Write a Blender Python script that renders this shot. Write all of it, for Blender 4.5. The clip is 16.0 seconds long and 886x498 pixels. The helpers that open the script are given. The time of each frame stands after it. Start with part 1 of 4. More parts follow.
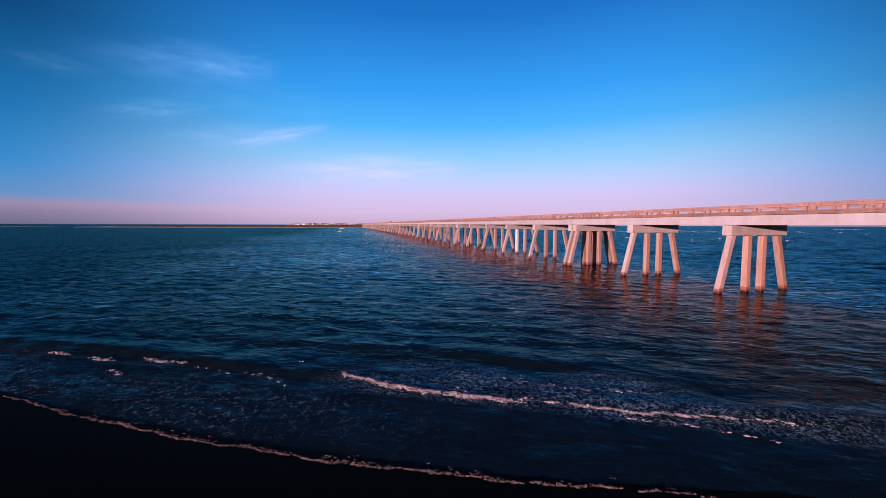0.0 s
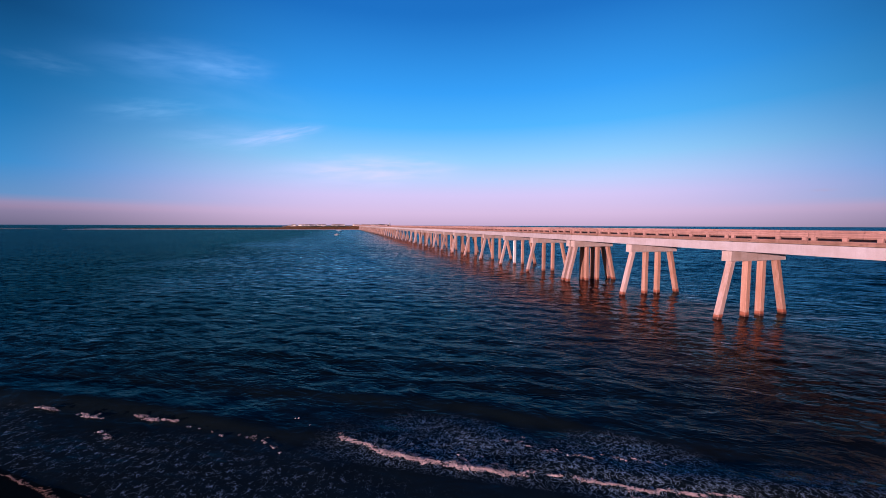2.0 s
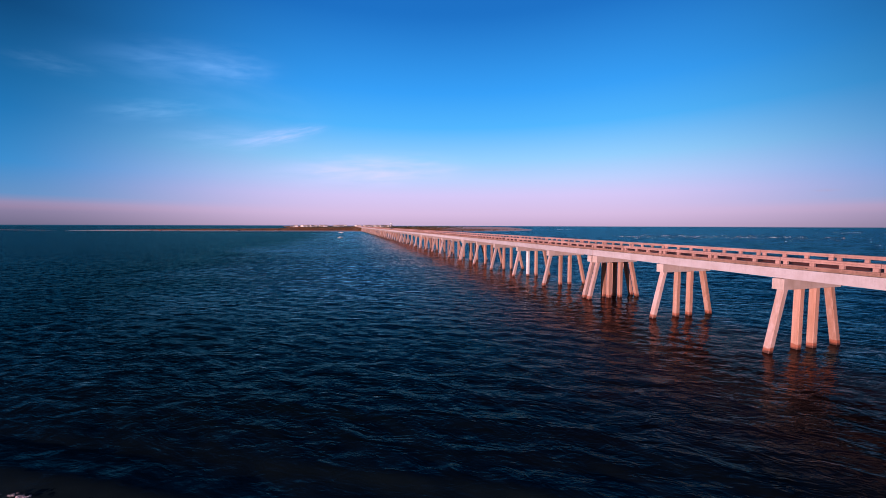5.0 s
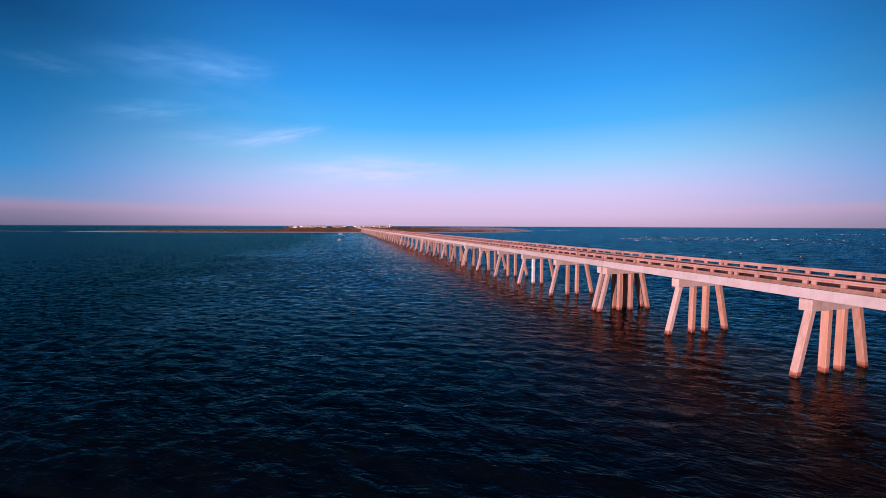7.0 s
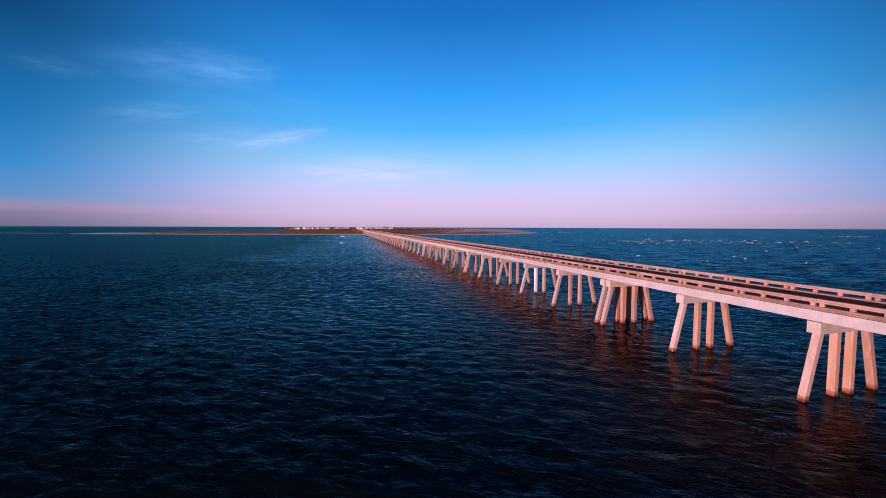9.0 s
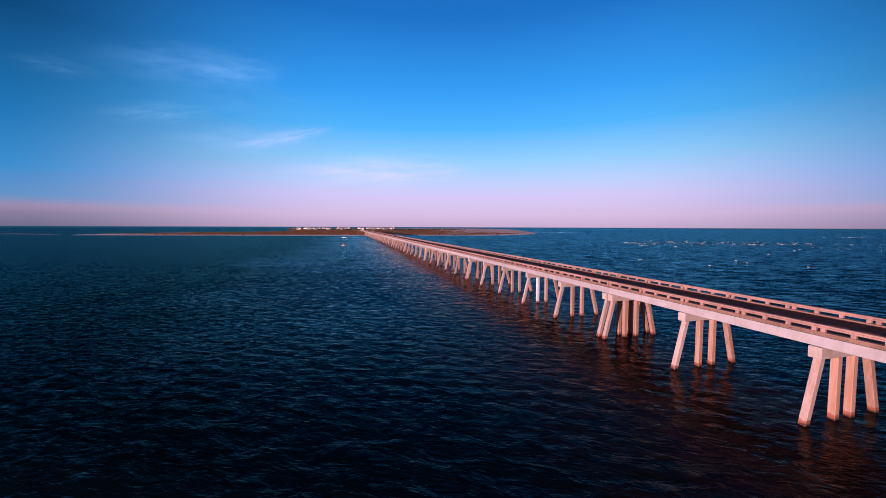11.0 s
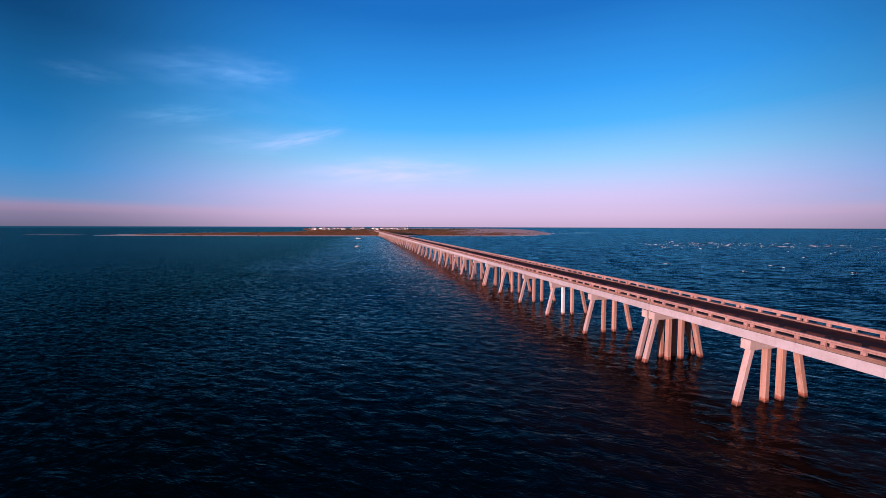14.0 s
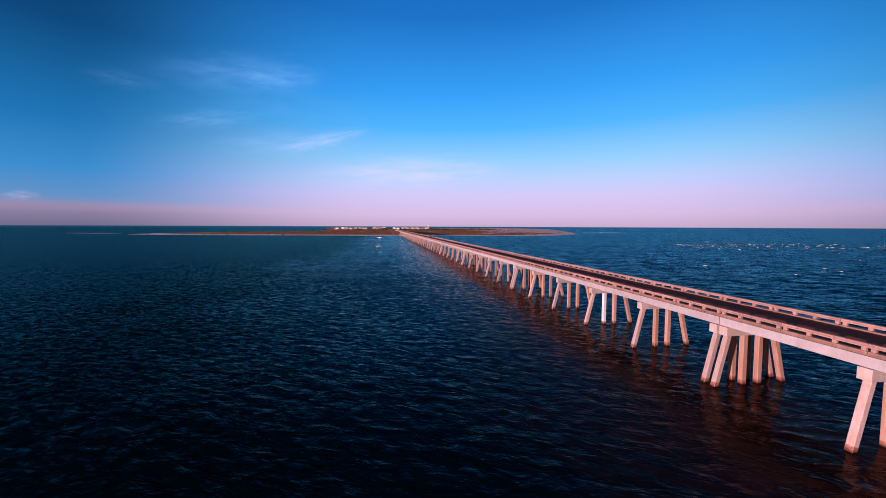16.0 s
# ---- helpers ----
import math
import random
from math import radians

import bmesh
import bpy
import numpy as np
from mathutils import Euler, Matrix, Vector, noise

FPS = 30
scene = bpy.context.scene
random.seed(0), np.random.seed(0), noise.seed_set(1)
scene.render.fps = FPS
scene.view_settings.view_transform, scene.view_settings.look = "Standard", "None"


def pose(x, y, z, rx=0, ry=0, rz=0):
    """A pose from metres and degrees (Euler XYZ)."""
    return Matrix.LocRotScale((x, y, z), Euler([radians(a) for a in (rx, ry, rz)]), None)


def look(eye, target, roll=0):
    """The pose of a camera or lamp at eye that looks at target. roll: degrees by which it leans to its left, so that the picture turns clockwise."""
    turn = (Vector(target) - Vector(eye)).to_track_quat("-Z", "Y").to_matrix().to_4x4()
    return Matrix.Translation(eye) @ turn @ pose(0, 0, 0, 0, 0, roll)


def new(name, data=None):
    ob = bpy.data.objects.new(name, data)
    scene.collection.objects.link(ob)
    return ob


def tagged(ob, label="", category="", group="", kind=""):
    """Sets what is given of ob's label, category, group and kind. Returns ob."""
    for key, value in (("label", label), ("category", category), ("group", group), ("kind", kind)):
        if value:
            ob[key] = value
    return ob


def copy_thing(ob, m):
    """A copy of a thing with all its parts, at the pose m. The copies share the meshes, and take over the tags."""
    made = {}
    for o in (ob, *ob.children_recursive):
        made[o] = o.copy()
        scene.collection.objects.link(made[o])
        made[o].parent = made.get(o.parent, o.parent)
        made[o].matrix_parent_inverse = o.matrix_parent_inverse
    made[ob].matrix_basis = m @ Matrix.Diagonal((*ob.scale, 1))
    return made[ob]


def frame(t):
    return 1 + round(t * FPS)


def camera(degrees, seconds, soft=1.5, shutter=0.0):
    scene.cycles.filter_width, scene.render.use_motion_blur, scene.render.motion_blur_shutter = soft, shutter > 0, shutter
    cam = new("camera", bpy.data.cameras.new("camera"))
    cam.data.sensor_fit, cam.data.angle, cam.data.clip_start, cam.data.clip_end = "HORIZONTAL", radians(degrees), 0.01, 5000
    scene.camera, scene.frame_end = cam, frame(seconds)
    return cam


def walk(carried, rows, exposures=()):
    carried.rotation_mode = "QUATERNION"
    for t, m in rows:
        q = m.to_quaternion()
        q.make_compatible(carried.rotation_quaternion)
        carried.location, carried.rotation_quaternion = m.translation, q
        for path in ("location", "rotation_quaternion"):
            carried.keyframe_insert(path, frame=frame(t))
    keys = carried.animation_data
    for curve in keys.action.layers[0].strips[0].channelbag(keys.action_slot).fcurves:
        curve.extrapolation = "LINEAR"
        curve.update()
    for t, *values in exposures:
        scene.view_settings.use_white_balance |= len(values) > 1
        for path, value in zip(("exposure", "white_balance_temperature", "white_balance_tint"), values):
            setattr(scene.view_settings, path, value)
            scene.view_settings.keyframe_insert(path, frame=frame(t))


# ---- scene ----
cam = camera(100.65, 16.0, soft=0.68)
PATH = [
    (0, pose(-55.63, -38.26, 9.24, 86.19, -0.19, -15.29)),
    (0.5, pose(-55.79, -38.08, 9.92, 86.22, -0.17, -15.47)),
    (1, pose(-55.79, -37.84, 10.80, 86.27, -0.17, -15.62)),
    (1.5, pose(-55.66, -37.75, 11.68, 86.28, -0.16, -15.74)),
    (2, pose(-55.58, -37.46, 12.64, 86.29, -0.17, -15.77)),
    (2.5, pose(-55.47, -36.94, 13.54, 86.29, -0.18, -15.74)),
    (3, pose(-55.57, -36.26, 14.22, 86.26, -0.20, -15.64)),
    (3.5, pose(-55.91, -35.38, 14.62, 86.22, -0.20, -15.51)),
    (4, pose(-56.32, -34.46, 14.94, 86.24, -0.19, -15.43)),
    (6.5, pose(-57.88, -30.18, 17.14, 86.42, -0.20, -15.72)),
    (7, pose(-57.89, -29.80, 17.73, 86.40, -0.22, -15.67)),
    (7.5, pose(-57.65, -29.25, 18.30, 86.40, -0.22, -15.62)),
    (8, pose(-57.31, -28.93, 18.84, 86.39, -0.23, -15.57)),
    (8.5, pose(-57.36, -28.96, 19.49, 86.49, -0.22, -15.44)),
    (9, pose(-57.56, -29.19, 20.05, 86.57, -0.21, -15.30)),
    (11.5, pose(-58.00, -29.39, 23.68, 86.51, -0.18, -14.97)),
    (12, pose(-58.00, -28.63, 24.10, 86.51, -0.18, -14.67)),
    (12.5, pose(-57.83, -27.34, 24.41, 86.52, -0.18, -14.37)),
    (13, pose(-57.37, -25.51, 24.50, 86.51, -0.17, -14.04)),
    (13.5, pose(-56.94, -23.57, 24.58, 86.52, -0.17, -13.59)),
    (14, pose(-56.90, -21.66, 24.63, 86.52, -0.18, -12.97)),
    (14.5, pose(-57.18, -19.74, 24.73, 86.51, -0.20, -12.18)),
    (15, pose(-57.76, -17.61, 24.83, 86.51, -0.21, -11.27)),
    (15.5, pose(-57.79, -15.14, 24.72, 86.50, -0.21, -10.43)),
    (16, pose(-56.79, -13.12, 24.45, 86.44, -0.22, -9.78)),
]
STOPS = 1.1
walk(cam, PATH, [(0, STOPS), (16, STOPS)])


# ---- world and sun ----
SUN_SIDE = 63.0      # degrees from the -Y axis towards -X
SUN_UP = 4.7


def make_world():
    w = bpy.data.worlds.new("sky")
    scene.world = w
    w.use_nodes = True
    nt = w.node_tree
    nt.nodes.clear()
    N = nt.nodes.new
    L = nt.links.new
    out, bg = N("ShaderNodeOutputWorld"), N("ShaderNodeBackground")
    tc, sep = N("ShaderNodeTexCoord"), N("ShaderNodeSeparateXYZ")
    L(tc.outputs["Generated"], sep.inputs[0])
    sky = N("ShaderNodeTexSky")
    sky.sky_type, sky.sun_disc = "NISHITA", False
    sky.sun_elevation, sky.sun_rotation = radians(SUN_UP), radians(180 + SUN_SIDE)
    dim = N("ShaderNodeMix")
    dim.data_type, dim.blend_type = "RGBA", "MULTIPLY"
    dim.inputs[0].default_value = 1.0
    L(sky.outputs[0], dim.inputs[6])
    dim.inputs[7].default_value = (SKY_NISHITA, SKY_NISHITA, SKY_NISHITA * 1.2, 1)
    # evening haze over the sea, by height: one run of colours for the bright quarter, one for the sides
    half = N("ShaderNodeMath")
    half.operation = "MULTIPLY_ADD"
    half.inputs[1].default_value, half.inputs[2].default_value = 0.5, 0.5
    L(sep.outputs[2], half.inputs[0])
    ramps = []
    for stops in (SKY_SIDE, SKY_BRIGHT):
        ramp = N("ShaderNodeValToRGB")
        r = ramp.color_ramp
        while len(r.elements) < len(stops):
            r.elements.new(0.5)
        for e, (z, c) in zip(r.elements, stops):
            e.position, e.color = 0.5 + z / 2, (*[linear(x) / 2 ** STOPS for x in c], 1)
        L(half.outputs[0], ramp.inputs[0])
        ramps.append(ramp)
    az = N("ShaderNodeVectorMath")
    az.operation = "MULTIPLY"
    az.inputs[1].default_value = (1, 1, 0)
    L(tc.outputs["Generated"], az.inputs[0])
    nrm = N("ShaderNodeVectorMath")
    nrm.operation = "NORMALIZE"
    L(az.outputs[0], nrm.inputs[0])
    dot = N("ShaderNodeVectorMath")
    dot.operation = "DOT_PRODUCT"
    dot.inputs[1].default_value = (math.sin(radians(BRIGHT_AZ)), math.cos(radians(BRIGHT_AZ)), 0)
    L(nrm.outputs[0], dot.inputs[0])
    side = N("ShaderNodeMapRange")
    side.interpolation_type = "SMOOTHSTEP"
    side.inputs[1].default_value, side.inputs[2].default_value = 0.55, 0.98
    L(dot.outputs["Value"], side.inputs[0])
    mul = N("ShaderNodeMix")
    mul.data_type = "RGBA"
    L(side.outputs[0], mul.inputs[0])
    L(ramps[0].outputs[0], mul.inputs[6])
    L(ramps[1].outputs[0], mul.inputs[7])
    # warm glow round the low sun
    glow = N("ShaderNodeValToRGB")
    r = glow.color_ramp
    while len(r.elements) < len(SKY_SUN):
        r.elements.new(0.5)
    for e, (z, c) in zip(r.elements, SKY_SUN):
        e.position, e.color = 0.5 + z / 2, (*[linear(x) * GLOW / 2 ** STOPS for x in c], 1)
    L(half.outputs[0], glow.inputs[0])
    sdot = N("ShaderNodeVectorMath")
    sdot.operation = "DOT_PRODUCT"
    sdot.inputs[1].default_value = (-math.sin(radians(SUN_SIDE)), -math.cos(radians(SUN_SIDE)), 0)
    L(nrm.outputs[0], sdot.inputs[0])
    near = N("ShaderNodeMapRange")
    near.interpolation_type = "SMOOTHSTEP"
    near.inputs[1].default_value, near.inputs[2].default_value = 0.25, 1.0
    L(sdot.outputs["Value"], near.inputs[0])
    warm = N("ShaderNodeMix")
    warm.data_type = "RGBA"
    L(near.outputs[0], warm.inputs[0])
    L(mul.outputs[2], warm.inputs[6])
    L(glow.outputs[0], warm.inputs[7])
    mul = warm
    add = N("ShaderNodeMix")
    add.data_type, add.blend_type = "RGBA", "ADD"
    add.inputs[0].default_value = 1.0
    L(mul.outputs[2], add.inputs[6])
    L(dim.outputs[2], add.inputs[7])
    # the sea goes on below the horizon
    sea = N("ShaderNodeMix")
    sea.data_type = "RGBA"
    L(side.outputs[0], sea.inputs[0])
    for k, c in ((6, (22, 68, 98)), (7, (36, 84, 124))):
        sea.inputs[k].default_value = (*[linear(x) / 2 ** STOPS for x in c], 1)
    over = N("ShaderNodeMapRange")
    over.inputs[1].default_value, over.inputs[2].default_value = -0.0019, -0.0007
    L(sep.outputs[2], over.inputs[0])
    split = N("ShaderNodeMix")
    split.data_type = "RGBA"
    L(over.outputs[0], split.inputs[0])
    L(sea.outputs[2], split.inputs[6])
    L(add.outputs[2], split.inputs[7])
    add = split
    # thin cirrus: streaked noise, kept to a few patches of the sky
    prev = add.outputs[2]
    for (azd, eld, wa, we, tilt, strength, col) in CLOUDS:
        ca, ea = radians(azd), radians(eld)
        d = Vector((math.sin(ca) * math.cos(ea), math.cos(ca) * math.cos(ea), math.sin(ea)))
        side = Vector((math.cos(ca), -math.sin(ca), 0))
        up = side.cross(d)
        s2 = side * math.cos(radians(tilt)) + up * math.sin(radians(tilt))
        u2 = up * math.cos(radians(tilt)) - side * math.sin(radians(tilt))
        comb = N("ShaderNodeCombineXYZ")
        for k, (v, wd) in enumerate(((s2, wa), (u2, we))):
            dp = N("ShaderNodeVectorMath")
            dp.operation = "DOT_PRODUCT"
            dp.inputs[1].default_value = v / radians(wd)
            L(tc.outputs["Generated"], dp.inputs[0])
            L(dp.outputs["Value"], comb.inputs[k])
        off = N("ShaderNodeVectorMath")
        off.operation = "SUBTRACT"
        off.inputs[1].default_value = (d.dot(s2) / radians(wa), d.dot(u2) / radians(we), 0)
        L(comb.outputs[0], off.inputs[0])
        ln = N("ShaderNodeVectorMath")
        ln.operation = "LENGTH"
        L(off.outputs[0], ln.inputs[0])
        mr = N("ShaderNodeMapRange")
        mr.interpolation_type = "SMOOTHERSTEP"
        mr.inputs[1].default_value, mr.inputs[2].default_value = 1.0, 0.0
        mr.inputs[3].default_value, mr.inputs[4].default_value = 0.0, 1.0
        L(ln.outputs["Value"], mr.inputs[0])
        front = N("ShaderNodeVectorMath")
        front.operation = "DOT_PRODUCT"
        front.inputs[1].default_value = d
        L(tc.outputs["Generated"], front.inputs[0])
        gt = N("ShaderNodeMath")
        gt.operation = "GREATER_THAN"
        gt.inputs[1].default_value = 0.3
        L(front.outputs["Value"], gt.inputs[0])
        st = N("ShaderNodeVectorMath")
        st.operation = "MULTIPLY"
        st.inputs[1].default_value = (1.5, 1.9, 1)
        L(off.outputs[0], st.inputs[0])
        nz = N("ShaderNodeTexNoise")
        nz.inputs["Scale"].default_value, nz.inputs["Detail"].default_value = 1.7, 3
        nz.inputs["Roughness"].default_value, nz.inputs["Distortion"].default_value = 0.5, 0.45
        L(st.outputs[0], nz.inputs["Vector"])
        nm = N("ShaderNodeMapRange")
        nm.inputs[1].default_value, nm.inputs[2].default_value = 0.26, 0.74
        L(nz.outputs[0], nm.inputs[0])
        m1 = N("ShaderNodeMath")
        m1.operation = "MULTIPLY"
        L(mr.outputs[0], m1.inputs[0])
        L(nm.outputs[0], m1.inputs[1])
        m2 = N("ShaderNodeMath")
        m2.operation = "MULTIPLY"
        L(m1.outputs[0], m2.inputs[0])
        L(gt.outputs[0], m2.inputs[1])
        m3 = N("ShaderNodeMath")
        m3.operation = "MULTIPLY"
        m3.inputs[1].default_value = strength
        L(m2.outputs[0], m3.inputs[0])
        mx = N("ShaderNodeMix")
        mx.data_type = "RGBA"
        L(m3.outputs[0], mx.inputs[0])
        L(prev, mx.inputs[6])
        mx.inputs[7].default_value = (*[x / 2 ** (STOPS - 0.65) for x in col], 1)
        prev = mx.outputs[2]
    L(prev, bg.inputs[0])
    bg.inputs[1].default_value = 1.0
    L(bg.outputs[0], out.inputs[0])


def linear(v):
    """A display value of 0 to 255 as light."""
    v /= 255
    return v / 12.92 if v <= 0.04045 else ((v + 0.055) / 1.055) ** 2.4


SKY_NISHITA = 0.001
GLOW = 0.8           # the sky round the sun outshines the rest
BRIGHT_AZ = 21.0
# sine of the height over the horizon, and the colour there
SKY_SIDE = [
    (-1.0, (112, 108, 138)), (-0.001, (112, 108, 138)), (0.024, (136, 126, 160)), (0.036, (158, 138, 172)),
    (0.052, (100, 146, 198)), (0.11, (56, 140, 206)), (0.20, (28, 116, 182)), (0.36, (9, 70, 122)), (0.60, (6, 46, 88)), (1.0, (6, 40, 84)),
]
SKY_BRIGHT = [
    (-1.0, (198, 172, 206)), (-0.001, (198, 172, 206)), (0.03, (216, 190, 228)), (0.08, (214, 202, 248)),
    (0.12, (190, 210, 255)), (0.17, (150, 208, 255)), (0.25, (82, 182, 255)), (0.33, (54, 160, 248)), (0.48, (28, 114, 200)), (1.0, (12, 60, 124)),
]
SKY_SUN = [
    (-1.0, (10, 20, 30)), (-0.0020, (40, 50, 60)), (0.0, (255, 176, 120)), (0.12, (250, 180, 140)), (0.3, (130, 150, 185)), (0.6, (40, 80, 140)), (1.0, (8, 44, 90)),
]
# azimuth from +Y to the right, height, half width, half height, tilt, strength, colour
CLOUDS = [
    (-17.5, 19.8, 13.0, 3.4, 9.0, 0.28, (0.16, 0.36, 0.72)),
    (-13.8, 19.6, 7.0, 2.4, 5.0, 0.26, (0.20, 0.40, 0.76)),
    (-15.0, 16.8, 19.0, 6.0, -5.0, 0.13, (0.16, 0.36, 0.72)),
    (-8.2, 12.2, 9.0, 1.5, 17.0, 0.52, (0.42, 0.46, 0.78)),
    (-13.0, 11.4, 12.0, 2.6, 6.0, 0.26, (0.30, 0.43, 0.76)),
    (5.0, 8.2, 19.0, 3.6, 3.0, 0.62, (0.54, 0.48, 0.78)),
    (-21.8, 13.6, 8.0, 2.0, 13.0, 0.30, (0.18, 0.38, 0.68)),
    (-30.5, 16.4, 5.0, 1.6, 4.0, 0.12, (0.16, 0.34, 0.62)),
    (-39.0, 3.0, 2.0, 0.8, 6.0, 0.4, (0.44, 0.36, 0.46)),
    (61.5, 3.9, 1.6, 0.30, 0.0, 0.5, (0.30, 0.24, 0.36)),
]
make_world()

sun_data = bpy.data.lights.new("sun", "SUN")
sun_data.energy, sun_data.angle, sun_data.color = 4.6, radians(0.6), (1.0, 0.61, 0.59)
sun = new("sun", sun_data)
sun_to = Vector((-math.sin(radians(SUN_SIDE)) * math.cos(radians(SUN_UP)), -math.cos(radians(SUN_SIDE)) * math.cos(radians(SUN_UP)), math.sin(radians(SUN_UP))))
sun.matrix_world = look(sun_to * 300, (0, 0, 0))

# ---- materials ----


class Mat:
    """A small builder of node materials."""

    def __init__(self, name):
        self.m = bpy.data.materials.new(name)
        self.m.use_nodes = True
        self.nt = self.m.node_tree
        self.b = self.nt.nodes["Principled BSDF"]

    def n(self, kind, **kw):
        nd = self.nt.nodes.new(kind)
        for k, v in kw.items():
            nd.inputs[k].default_value = v
        return nd

    def l(self, a, b):
        self.nt.links.new(a, b)

    def pos(self):
        return self.n("ShaderNodeNewGeometry").outputs["Position"]

    def noise(self, vec, scale, detail=5, rough=0.55, stretch=None, distort=0.0):
        if stretch:
            mp = self.n("ShaderNodeVectorMath")
            mp.operation = "MULTIPLY"
            mp.inputs[1].default_value = stretch
            self.l(vec, mp.inputs[0])
            vec = mp.outputs[0]
        nz = self.n("ShaderNodeTexNoise", Scale=scale, Detail=detail, Roughness=rough, Distortion=distort)
        self.l(vec, nz.inputs["Vector"])
        return nz.outputs[0]

    def ramp(self, fac, stops):
        r = self.n("ShaderNodeValToRGB")
        while len(r.color_ramp.elements) < len(stops):
            r.color_ramp.elements.new(0.5)
        for e, (p, c) in zip(r.color_ramp.elements, stops):
            e.position, e.color = p, (*c, 1)
        self.l(fac, r.inputs[0])
        return r.outputs[0]

    def span(self, fac, a, b, lo=0.0, hi=1.0):
        r = self.n("ShaderNodeMapRange")
        for i, v in enumerate((a, b, lo, hi)):
            r.inputs[i + 1].default_value = v
        self.l(fac, r.inputs[0])
        return r.outputs[0]

    def mix(self, fac, a, b, kind="MIX"):
        x = self.n("ShaderNodeMix")
        x.data_type, x.blend_type = "RGBA", kind
        for sock, v in ((0, fac), (6, a), (7, b)):
            if isinstance(v, (int, float)):
                x.inputs[sock].default_value = v
            elif isinstance(v, tuple):
                x.inputs[sock].default_value = (*v, 1)
            else:
                self.l(v, x.inputs[sock])
        return x.outputs[2]

    def math(self, op, a, b=None, c=None):
        x = self.n("ShaderNodeMath")
        x.operation = op
        for i, v in enumerate((a, b, c)):
            if v is None:
                continue
            if isinstance(v, (int, float)):
                x.inputs[i].default_value = v
            else:
                self.l(v, x.inputs[i])
        return x.outputs[0]

    def bump(self, height, strength=0.3, distance=0.02, normal=None):
        b = self.n("ShaderNodeBump", Strength=strength, Distance=distance)
        self.l(height, b.inputs["Height"])
        if normal is not None:
            self.l(normal, b.inputs["Normal"])
        return b.outputs[0]

    def done(self, colour=None, rough=None, normal=None, metal=0.0, spec=None):
        b = self.b
        for key, v in (("Base Color", colour), ("Roughness", rough), ("Normal", normal)):
            if v is None:
                continue
            if isinstance(v, tuple):
                b.inputs[key].default_value = (*v, 1)
            elif isinstance(v, (int, float)):
                b.inputs[key].default_value = v
            else:
                self.l(v, b.inputs[key])
        b.inputs["Metallic"].default_value = metal
        if spec is not None:
            b.inputs["Specular IOR Level"].default_value = spec
        return self.m


def concrete(name, light, dark, waterline=False, rust=0.0, streaks=0.75, lengthwise=False):
    """Weathered concrete; lengthwise: cast in long members, so that stains run along their height."""
    m = Mat(name)
    p = m.pos()
    rnd = m.n("ShaderNodeObjectInfo").outputs["Random"]
    big = m.noise(p, 0.55, 4, 0.55, (4.0, 4.0, 0.22) if lengthwise else None)
    streak = m.noise(p, 1.0, 6, 0.65, (6.5, 6.5, 0.2) if lengthwise else (2.2, 2.2, 0.25))
    fine = m.noise(p, 14.0, 8, 0.7)
    c = m.mix(m.span(big, 0.3, 0.7), light, dark)
    c = m.mix(m.span(streak, 0.44 if lengthwise else 0.48, 0.74, 0.0, streaks), c, tuple(x * 0.62 for x in dark))
    c = m.mix(m.span(fine, 0.42, 0.68, 0.0, 0.45), c, tuple(x * 0.7 for x in dark))
    tone = m.span(rnd, 0.0, 1.0, 0.72 if lengthwise else 0.86, 1.08)
    cc = m.n("ShaderNodeCombineXYZ")
    for i in range(3):
        m.l(tone, cc.inputs[i])
    c = m.mix(1.0, c, cc.outputs[0], "MULTIPLY")
    if rust:
        rs = m.noise(p, 0.9, 6, 0.7, (3.2, 3.2, 0.3) if lengthwise else (1.4, 1.4, 0.5))
        c = m.mix(m.span(rs, 0.60, 0.74, 0.0, rust), c, (0.22, 0.09, 0.04))
    rough = 0.85
    if waterline:
        sp = m.n("ShaderNodeSeparateXYZ")
        m.l(p, sp.inputs[0])
        edge = m.math("ADD", sp.outputs[2], m.span(m.noise(p, 2.5, 4), 0.3, 0.7, -0.12, 0.12))
        c = m.mix(m.span(edge, 0.58, 0.72, 0.94, 0.0), c, (0.19, 0.060, 0.035))
        c = m.mix(m.span(edge, 0.12, 0.36, 1.0, 0.0), c, (0.05, 0.020, 0.014))
        rough = m.span(edge, 0.2, 0.9, 0.45, 0.88)
    h = m.math("ADD", m.noise(p, 30.0, 6, 0.7), m.math("MULTIPLY", big, 0.8))
    return m.done(c, rough, m.bump(h, 0.35, 0.02))


def plain(name, colour, rough=0.7, var=0.25, scale=3.0, metal=0.0, spec=None):
    m = Mat(name)
    p = m.pos()
    a = m.noise(p, scale, 5, 0.6)
    b = m.noise(p, scale * 9, 4, 0.6)
    c = m.mix(m.span(a, 0.3, 0.7, 0.0, 1.0), tuple(x * (1 - var) for x in colour), tuple(min(1, x * (1 + var)) for x in colour))
    c = m.mix(m.span(b, 0.5, 0.8, 0.0, 0.3), c, tuple(x * 0.6 for x in colour))
    return m.done(c, rough, m.bump(b, 0.2, 0.01), metal, spec)


